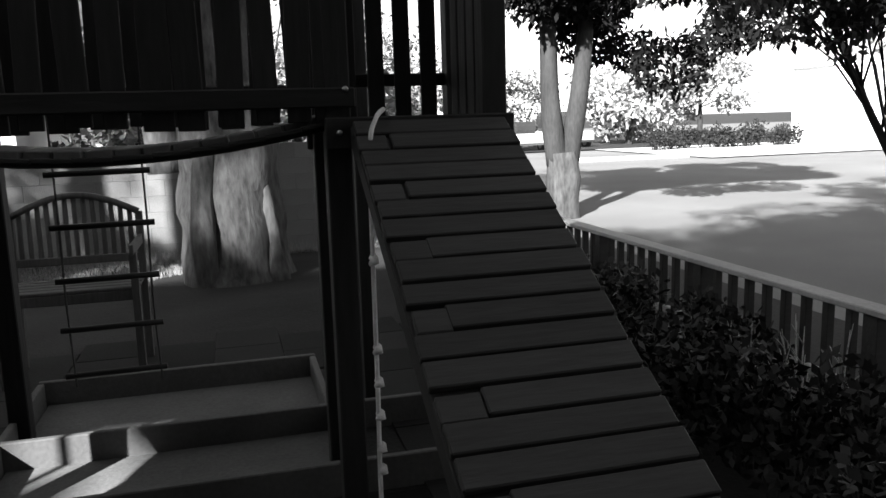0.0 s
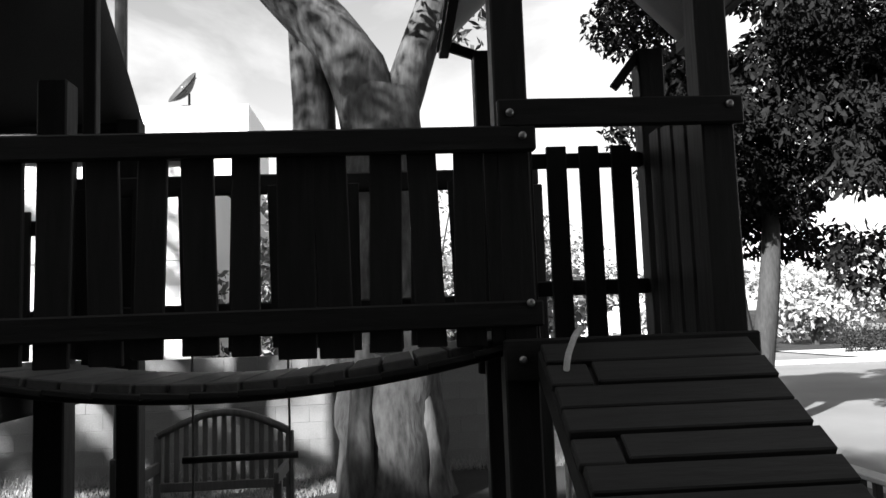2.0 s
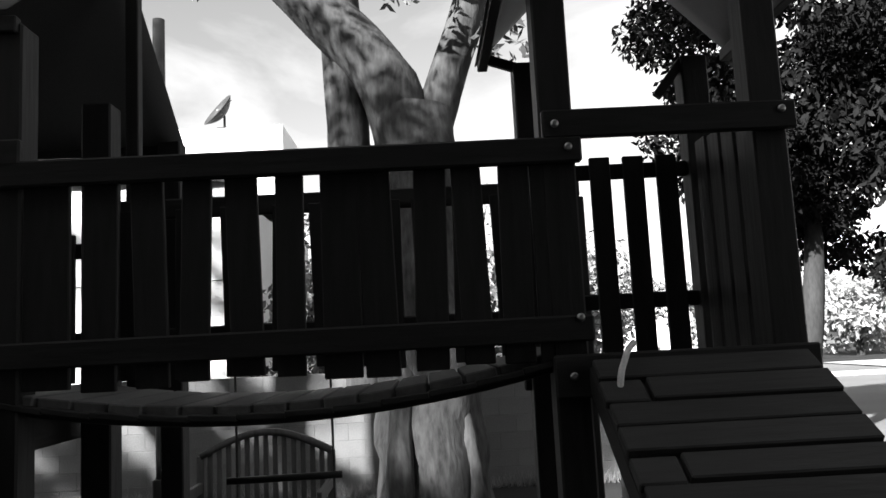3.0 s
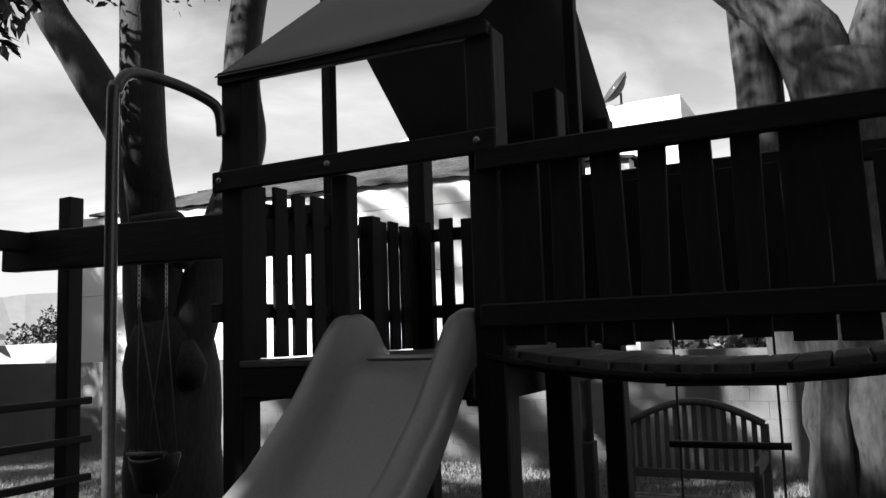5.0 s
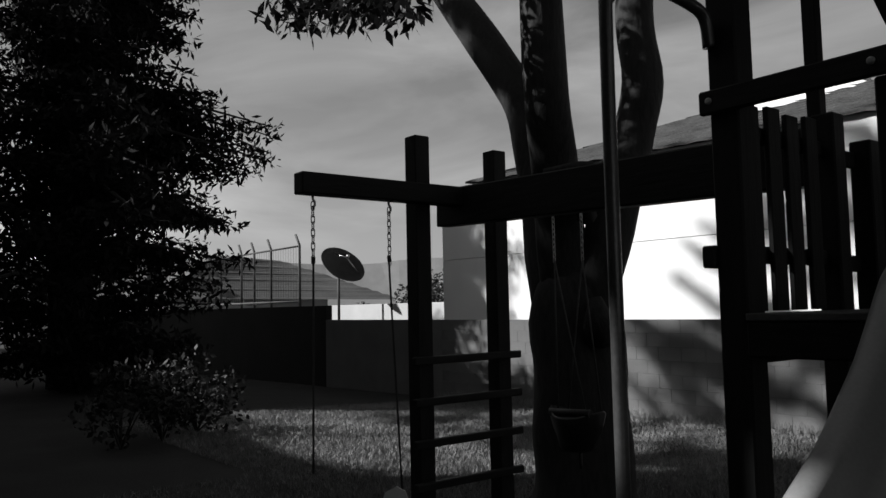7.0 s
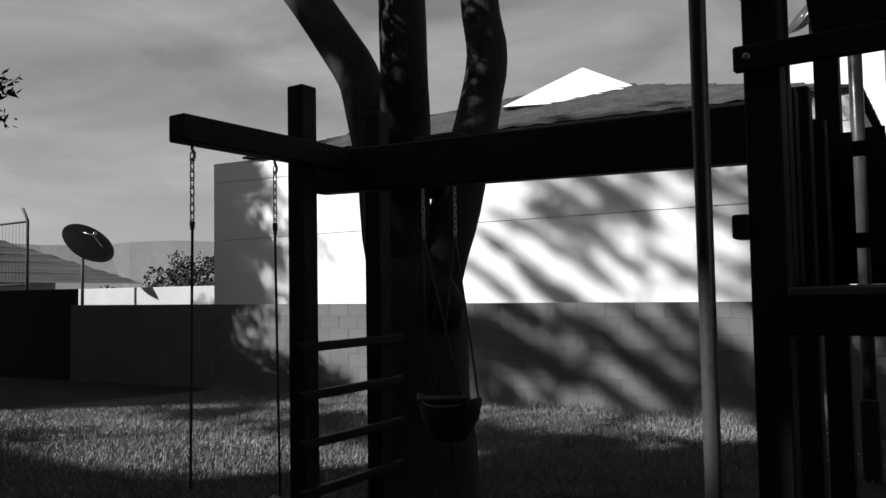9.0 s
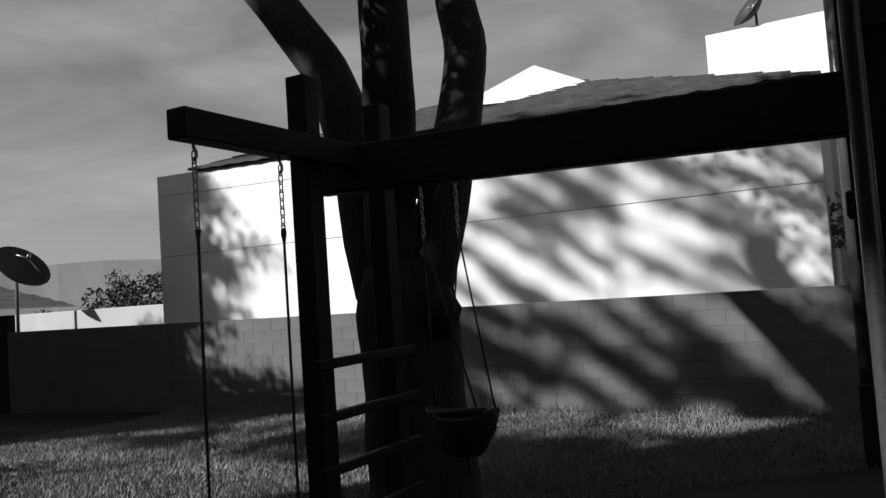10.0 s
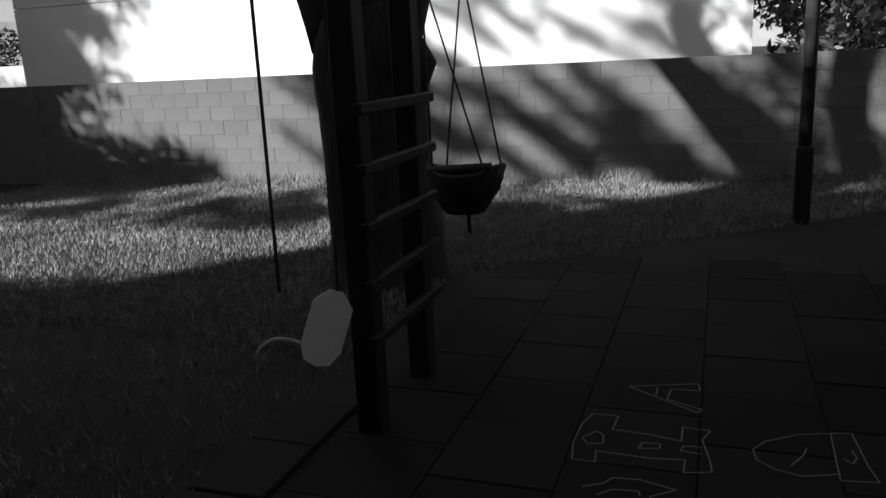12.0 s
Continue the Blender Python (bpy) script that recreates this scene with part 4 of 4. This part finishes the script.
def cedar(at, height, reach, count, seed, low=1.2):
    tree = thing("conifer", "unseen dark conifer added to shade the lawn", "tree", at)
    g = random.Random(seed)
    bm = bmesh.new()
    tube(bm, [(0, 0, -0.1), (0, 0, height * 0.5), (0, 0, height)], [0.3, 0.2, 0.03], 10, 0.1)
    part("trunk", bm, BARK_DARK, tree)
    cc, rr, st, en = [], [], [], []
    for i in range(70):
        z = low + (height - low) * i / 70
        r = reach * (1 - 0.85 * i / 70) * g.uniform(0.65, 1.1)
        a = i * 2.4
        tip = Vector((math.cos(a) * r, math.sin(a) * r, z - 0.3 * g.random()))
        st.append((0, 0, z))
        en.append(tip)
        for k in range(5):
            u = 0.3 + 0.7 * k / 4
            p = Vector((0, 0, z)).lerp(tip, u)
            cc.append((p.x, p.y, p.z))
            rr.append(0.16 * reach * (1.2 - 0.6 * u))
    twigs("limb", st, en, tree, BARK_DARK, 0.04)
    leaves("crown", cc, rr, count, 0.2, NEEDLE, tree, seed, 0.4, 3.0, 0.2, 0.2)
    return tree


# Unseen crown placed so that its dapples fall on the fig trunk.
broadleaf("shade_tree", "unseen slim leafy tree added to dapple the fig trunk", (-8.1, -3.0, 0), 9.0, 0.08, 11.7, (1.5, 1.0, 1.7), 36, 0.42, 2700, 0.2, 25)


def weeping_tree(at, height, streaks, seed):
    """An unseen slim tall tree whose long leafy sprays all droop to one side to cast streaked shade; streaks: (x0,
    x1, z0, z1, count).
    """
    tree = thing("shade_tree", "unseen tall slim tree whose drooping sprays cast streaked shade", "tree", at)
    g = random.Random(seed)
    bm = bmesh.new()
    tube(bm, smooth_path([(0, 0, -0.1), (0.1, 0, height * 0.4), (-0.05, 0.05, height * 0.75), (0, 0, height)], 5), [0.08 - 0.004 * i for i in range(16)], 10, 0.1)
    part("trunk", bm, BARK_DARK, tree)
    cc, rr, st, en = [], [], [], []
    for x0, x1, z0, z1, count in streaks:
        for _ in range(count):
            p = Vector((g.uniform(x0, x1) - at[0], g.uniform(-0.6, 0.6), g.uniform(z0, z1)))
            long = g.uniform(0.7, 1.9)
            tip = p + Vector((long, g.uniform(-0.2, 0.2), -long * g.uniform(0.45, 0.8)))
            st.append(p)
            en.append(tip)
            if g.random() < 0.35:
                st.append((0, 0, min(p.z, height)))
                en.append(p)
            n = int(long / 0.13)
            for k in range(n):
                q = p.lerp(tip, k / n)
                cc.append((q.x, q.y, q.z + g.uniform(-0.05, 0.05)))
                rr.append(0.16 * (0.6 + 0.4 * math.sin(math.pi * k / n)) * g.uniform(0.7, 1.2))
    twigs("limb", st, en, tree, BARK_DARK, 0.02)
    leaves("crown", cc, rr, len(cc) * 26, 0.13, LEAF, tree, seed, 0.7, 2.4, 0.4, 0.1)
    return tree


# Two of them out of view: one streaks the back wall, one the lawn.
weeping_tree((-14.2, -0.9, 0), 13.4, ((-17.2, -10.4, 8.3, 9.9, 48), (-17.9, -11.0, 10.5, 13.6, 48)), 24)
weeping_tree((-12.5, -3.2, 0), 8.6, ((-19.5, -15.5, 7.6, 8.9, 26), (-15.5, -6.5, 7.5, 8.6, 52)), 27)
# Unseen conifer added so that its shadow falls across the lawn.
cedar((-10.2, -1.7, 0), 8.6, 2.3, 9000, 72, 0.6)
g = random.Random(9)
for i in range(3):
    bush = thing("shrub", "dark leafy shrub against the shaded wall", "shrub", (-10.6 - 0.25 * i + g.uniform(-0.3, 0.3), 2.2 + i * 0.62, 0), "shrubs at the lawn's edge")
    c, r = crown_clumps(160 + i, (0, 0, 0.55), (0.6, 0.5, 0.45), 12, 0.3)
    twigs("stem", [(0, 0, 0)] * 8, c[:8], bush, BARK_DARK, 0.015)
    leaves("foliage", c, r, 900, 0.09, HEDGE, bush, 160 + i, 0.9, 1.8, -0.1)

# hanging leafy branch of the garden tree
branch = thing("leafy_branch", "low hanging branch with pinnate leaves", "branch", (0, 0, 0))
cl = []
bm = bmesh.new()
for a, b in (((-6.6, 3.6, 5.6), (-6.25, 2.5, 4.35)), ((-5.6, 3.6, 5.2), (-4.9, 2.5, 4.02)), ((-6.1, 3.5, 5.5), (-5.6, 2.6, 4.25))):
    path = smooth_path([a, ((a[0] + b[0]) / 2, (a[1] + b[1]) / 2, (a[2] + b[2]) / 2 + 0.25), b], 4)
    tube(bm, path, [0.03 - 0.002 * i for i in range(len(path))], 6)
    cl += [tuple(p) for p in path[3:]]
part("limb", bm, BARK_DARK, branch)
leaves("foliage", cl, [0.42] * len(cl), 2600, 0.13, LEAF, branch, 77, 0.45, 2.8, 0.8, 0.1)

# ---- beyond the wall on the left: roof, cage, dish, parapet ----
farhouse = thing("far_house", "low house with dark ribbed roof beyond the wall", "house", (0, 0, 0))
bm = bmesh.new()
ridge_a, ridge_b = Vector((-34.0, 12.6, 4.25)), Vector((-36.5, 17.0, 4.25))
eave = [Vector((-31.5, 9.2, 2.3)), Vector((-28.5, 19.0, 2.05)), Vector((-40, 22, 2.1)), Vector((-41.5, 9.5, 2.3))]
rows_n = 26
for side in ((eave[0], eave[1], ridge_b, ridge_a), (eave[3], eave[0], ridge_a, ridge_a)):
    for i in range(rows_n):
        a, b = i / rows_n, (i + 1) / rows_n
        p, q = side[0].lerp(side[3], a), side[1].lerp(side[2], a)
        r, s2 = side[1].lerp(side[2], b), side[0].lerp(side[3], b)
        up = Vector((0, 0, 0.05))
        v = [bm.verts.new(w) for w in (p, q, q + up, p + up, r, s2)]
        bm.faces.new((v[0], v[1], v[2], v[3]))
        bm.faces.new((v[3], v[2], v[4], v[5]))
bmesh.ops.remove_doubles(bm, verts=bm.verts, dist=0.06)
part("roof", bm, FARROOF, farhouse)
boxpart("wall_body", (-41, 9.6, 0), (-31.7, 17, 2.3), WHITE, farhouse, 0)
boxpart("chimney", (-33.5, 9.3, 2.0), (-32.9, 9.9, 4.4), FARROOF, farhouse, 0.02)

boxpart("parapet_wall", (-30, 12.4, 0), (-13.6, 12.6, 1.86), CONCRETE, None, 0.01)
tagged(bpy.data.objects["parapet_wall"], "low white parapet wall of the neighbour", "wall", kind="structure")

cage = thing("metal_cage", "rusty metal mesh fence with outward arms on the wall", "fence", (0, 0, 0))
cx = [-25.2, -24.2, -22.6, -21.7, -20.6, -18.9]
for x in cx:
    bm = bmesh.new()
    tube(bm, [(x, 8.85, 1.75), (x, 8.85, 3.42), (x - 0.22, 8.85, 3.72)], 0.035, 6)
    part("upright", bm, FARROOF, cage)
for z in (1.95, 3.4):
    bm = bmesh.new()
    tube(bm, [(-25.2, 8.85, z), (-18.9, 8.85, z)], 0.025, 6)
    part("rail", bm, FARROOF, cage)
for i in range(42):
    x = -25.1 + i * 0.15
    bm = bmesh.new()
    tube(bm, [(x, 8.85, 1.9), (x, 8.85, 3.38)], 0.004, 4)
    part("wire", bm, FARROOF, cage)

big = sat_dish("satellite_dish", "large mesh dish on a post beyond the wall, coloured dark for shade", (-18.85, 10.15, 1.4), 1.3, (0.75, 0.05, 0.66), 1.35, DISHMAT)
g = random.Random(4)
for x, y, z, r in ((-24.5, 15.0, 1.5, 0.8), (-24, 17.0, 1.9, 1.1), (-22.5, 17.6, 2.2, 1.1), (-30, 23, 2.4, 1.6), (-21.0, 14.5, 1.4, 0.7)):
    bush = thing("shrub", "rounded dark shrub beyond the parapet", "shrub", (x, y, 0), "far shrubs")
    c, rr = crown_clumps(int(-x * 10), (0, 0, z), (r, r, r * 0.7), 14, 0.4)
    twigs("stem", [(0, 0, 0)] * 6, c[:6], bush, BARK_DARK, 0.03)
    leaves("foliage", c, rr, 1400, 0.14, LEAF, bush, int(-x * 10), 0.9, 1.8, 0)



def push_out(ob, s):
    """Moves a far thing out from the garden and enlarges it with the distance."""
    eye = Vector((-0.95, -0.9, 1.69))
    ob.location = eye + s * (ob.location - eye)
    ob.scale = (s, s, s)


push_out(conifer, 1.2)
push_out(cage, 1.53)
push_out(farhouse, 1.3)
push_out(big, 1.11)

# greenery right of the house, behind the wall
for x, y, z, r, n in ((-1.0, 11.5, 2.0, 1.0, 3000), (0.8, 11.0, 1.6, 1.0, 2600), (2.6, 11.5, 2.2, 1.2, 3000), (-0.2, 15.5, 3.8, 1.6, 4500), (1.6, 22, 3.5, 3.0, 5000), (4.0, 19, 3.0, 1.8, 3500)):
    bush = thing("tree", "leafy sunlit tree behind the garden wall", "tree", (x, y, 0), "trees behind the wall")
    c, rr = crown_clumps(int(x * 37 + 300), (0, 0, z), (r, r, r), 24, 0.5 * r ** 0.5)
    twigs("limb", [(0, 0, 0.0)] * 8, c[:8], bush, BARK_DARK, 0.05)
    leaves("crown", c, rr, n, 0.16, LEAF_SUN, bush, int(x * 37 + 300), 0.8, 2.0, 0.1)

# ---- across the street ----
def far_house(name, label, x0, y0, w, d, h):
    t = thing(name, label, "house", (x0, y0, 0))
    boxpart("wall_body", (0, 0, 0), (w, d, h), WHITE, t, 0)
    boxpart("band", (-0.05, -0.05, h * 0.55), (w + 0.05, -0.002, h * 0.58), CONCRETE, t, 0)
    boxpart("garage_door", (1.0, -0.04, 0.05), (4.2, -0.003, 2.3), CONCRETE, t, 0.01)
    boxpart("parapet", (-0.15, -0.15, h), (w + 0.15, d + 0.15, h + 0.2), WHITE, t, 0)
    return t


far_house("street_house", "white low house across the street", 27.3, 29.0, 14, 2.5, 3.6)
far_house("street_house", "pale low house at the end of the street", 6, 60, 18, 9, 4.2)
sheet("pavement", 17.5, 60, 23.5, 33, 0.05, 4, 4, CONCRETE, "pale concrete driveway across the street", "pavement")
boxpart("kerb", (12.0, 24.9, -0.02), (17.5, 25.1, 0.14), CONCRETE, None, 0.02)
tagged(bpy.data.objects["kerb"], "pale concrete kerb of the verge", "kerb", kind="structure")
sheet("verge", 12.0, 40, 33.0, 60, 0.06, 4, 4, LAWN, "planted verge across the street", "verge")
# Dark surface in place of the shrubs and shadow behind the balusters.
sheet("strip", 3.82, 5.3, -12, 14, 0.035, 3, 12, LAWN, "verge strip beside the fence coloured dark for shrubs and shadow", "pavement")
g = random.Random(14)
for i in range(10):
    x, y = 19.2 + i * 0.78, 30.2 + 0.2 * g.random()
    bush = thing("shrub", "clipped feathery shrub on the far verge", "shrub", (x, y, 0), "hedge across the street")
    c, rr = crown_clumps(240 + i, (0, 0, 0.55), (0.5, 0.5, 0.4), 10, 0.3)
    twigs("stem", [(0, 0, 0)] * 5, c[:5], bush, BARK_DARK, 0.03)
    leaves("foliage", c, rr, 500, 0.16, HEDGE, bush, 240 + i, 0.9, 2.4, -0.5)
for i, (x, y, h, r) in enumerate(((13, 52, 7, 4), (19, 50, 6, 3.5), (26, 46, 6, 4), (33, 48, 7, 4), (8, 42, 6, 3), (42, 40, 7, 4), (3, 55, 8, 5), (22, 38, 4, 2.2))):
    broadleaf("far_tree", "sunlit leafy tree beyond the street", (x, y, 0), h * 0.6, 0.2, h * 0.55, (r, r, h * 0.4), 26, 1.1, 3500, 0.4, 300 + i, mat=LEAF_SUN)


def parked_car(at, turn, h=1.45):
    car = thing("parked_car", "grey car parked far along the street", "car", at)
    car.rotation_euler.z = radians(turn)
    bm = bmesh.new()
    box(bm, (-0.85, -2.1, 0.32), (0.85, 2.1, 0.88), 0.12)
    part("body", bm, PAINT, car)
    bm = bmesh.new()
    box(bm, (-0.72, -1.3, 0.86), (0.72, 1.2, h), 0.2)
    part("cabin", bm, GLASS, car)
    for x in (-0.8, 0.8):
        for y in (-1.35, 1.35):
            bm = bmesh.new()
            tube(bm, [(x - 0.1, y, 0.32), (x + 0.1, y, 0.32)], 0.32, 16)
            wheel = part("wheel", bm, RUBBER, car)
            bm = bmesh.new()
            tube(bm, [(x - 0.11, y, 0.32), (x + 0.11, y, 0.32)], 0.19, 12)
            part("rim", bm, STEEL, wheel, "bright steel rim")
    return car


parked_car((14.6, 36.0, 0), 5)
parked_car((17.6, 37.5, 0), 12, 1.9)

# ---- grass ----
def blades(name, x0, x1, y0, y1, n, h, seed, label, keep):
    g = np.random.default_rng(seed)
    x, y = g.uniform(x0, x1, n), g.uniform(y0, y1, n)
    ok = keep(x, y)
    x, y = x[ok], y[ok]
    n = len(x)
    a, hh = g.uniform(0, 6.28, n), h * g.uniform(0.4, 1.2, n)
    lx, ly = g.normal(0, 0.5, n) * hh, g.normal(0, 0.5, n) * hh
    w = 0.0045
    u = np.maximum(0.0, y - 4.6) / 4.7
    z = -0.004 - 0.01 * u - 0.018 * np.maximum(0.0, -5.0 - x) * np.minimum(1.0, u * 1.3)
    v = np.stack([np.stack([x - w * np.cos(a), y - w * np.sin(a), z - 0.01], 1), np.stack([x + w * np.cos(a), y + w * np.sin(a), z - 0.01], 1),
                  np.stack([x + lx, y + ly, z + hh], 1)], 1).reshape(-1, 3)
    ob = mesh_part(name, v.tolist(), np.arange(3 * n).reshape(-1, 3).tolist(), BLADE)
    return tagged(ob, label, "grass", kind="stuff")


def on_lawn(x, y):
    return ((x < -4.3) | (y > 4.4 + 0.85 * (x + 4.3))) & (y < 9.26)


blades("grass", -13.0, 2.4, 2.8, 9.26, 190000, 0.055, 51, "short lawn grass partly in sun", on_lawn)
blades("grass", -8.0, -4.3, -0.5, 2.9, 9000, 0.05, 52, "thin shaded grass by the kerb", on_lawn)
blades("grass_tuft", -13.0, 3.0, 9.02, 9.28, 5600, 0.17, 53, "longer grass tufts along the wall foot", lambda x, y: y > 0)

# ---- block pieces of the garden wall ----
def block_mesh(w, h):
    bm = bmesh.new()
    box(bm, (-w / 2, 0.002, -h / 2), (w / 2, 0.03, h / 2), 0.003)
    mesh = bpy.data.meshes.new("block")
    bm.to_mesh(mesh)
    bm.free()
    mesh.materials.append(BLOCK)
    return mesh


full = block_mesh(0.413, COURSE - 0.005)
g = random.Random(2)
for row in range(8):
    shift = 0.209 * (row % 2)
    for k in range(39):
        x = -12.89 + k * 0.418 + shift
        ob = new("block", full)
        ob.parent = wall_back
        ob.location = (x, g.uniform(-0.0015, 0.0015), WALL_TOP - COURSE * (row + 0.5))

# ---- paving ----
pave = thing("paving", "dark square paving slabs under the play set", "paving", (0, 0, 0), kind="structure")
bm = bmesh.new()
box(bm, (-0.247, -0.247, -0.03), (0.247, 0.247, 0.0), 0.004)
slab = bpy.data.meshes.new("slab")
bm.to_mesh(slab)
bm.free()
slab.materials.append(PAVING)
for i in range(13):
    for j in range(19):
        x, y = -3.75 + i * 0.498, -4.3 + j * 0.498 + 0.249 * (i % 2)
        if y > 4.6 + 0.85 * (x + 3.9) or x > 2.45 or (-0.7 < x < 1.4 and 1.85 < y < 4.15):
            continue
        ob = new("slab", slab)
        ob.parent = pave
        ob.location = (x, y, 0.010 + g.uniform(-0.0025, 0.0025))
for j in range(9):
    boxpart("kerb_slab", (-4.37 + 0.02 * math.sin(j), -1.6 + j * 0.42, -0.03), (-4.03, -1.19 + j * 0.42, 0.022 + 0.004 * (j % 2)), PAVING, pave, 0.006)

# ---- chalk letters on the paving ----
chalk = thing("chalk_drawing", "white chalk outline letters drawn on the paving", "drawing", (0.045, 0.225, 0.0235))


def stroke(name, *paths):
    bm = bmesh.new()
    for path in paths:
        for p, q in zip(path, path[1:]):
            a, b = Vector((*p, 0)), Vector((*q, 0))
            side = (b - a).cross(Vector((0, 0, 1))).normalized() * 0.003
            bm.faces.new([bm.verts.new(v) for v in (a - side, b - side, b + side, a + side)])
    return part(name, bm, CHALK, chalk)


stroke("letter", [(-2.88, 2.43), (-2.57, 2.53), (-2.56, 2.45), (-2.69, 2.44), (-2.70, 2.32), (-2.55, 2.25), (-2.56, 2.21), (-2.71, 2.31), (-2.88, 2.43)], [(-2.75, 2.45), (-2.75, 2.35)])
stroke("letter", [(-3.02, 1.68), (-3.04, 1.82), (-3.03, 2.0), (-3.0, 2.1), (-2.89, 2.1), (-2.9, 1.97), (-2.75, 1.96), (-2.62, 1.93), (-2.62, 2.06), (-2.51, 2.05), (-2.54, 1.96), (-2.51, 1.81), (-2.5, 1.71), (-2.6, 1.68), (-2.6, 1.78), (-2.73, 1.76), (-2.94, 1.77), (-2.93, 1.68), (-3.02, 1.68)],
       [(-3.01, 1.87), (-2.98, 1.82), (-2.92, 1.84), (-2.93, 1.91), (-2.96, 1.94), (-3.01, 1.87)], [(-2.78, 1.83), (-2.77, 1.88), (-2.7, 1.89), (-2.7, 1.85), (-2.78, 1.83)], [(-2.54, 1.9), (-2.61, 1.89), (-2.62, 1.85), (-2.54, 1.84)])
stroke("letter", [(-2.05, 2.14), (-2.17, 2.1), (-2.3, 2.01), (-2.35, 1.93), (-2.34, 1.85), (-2.28, 1.79), (-2.19, 1.76), (-2.1, 1.79), (-2.06, 1.81)], [(-2.05, 2.14), (-1.97, 2.16), (-1.95, 1.89), (-1.93, 1.78), (-2.06, 1.76), (-2.05, 2.14)],
       [(-2.22, 1.83), (-2.17, 1.92), (-2.15, 1.99)], [(-2.03, 1.93), (-2.0, 1.9), (-1.98, 1.95), (-1.99, 2.01)])
stroke("letter", [(-2.95, 1.49), (-2.88, 1.53), (-2.85, 1.58), (-2.75, 1.59), (-2.62, 1.55), (-2.71, 1.48)], [(-2.89, 1.45), (-2.84, 1.5), (-2.75, 1.51), (-2.74, 1.48)])
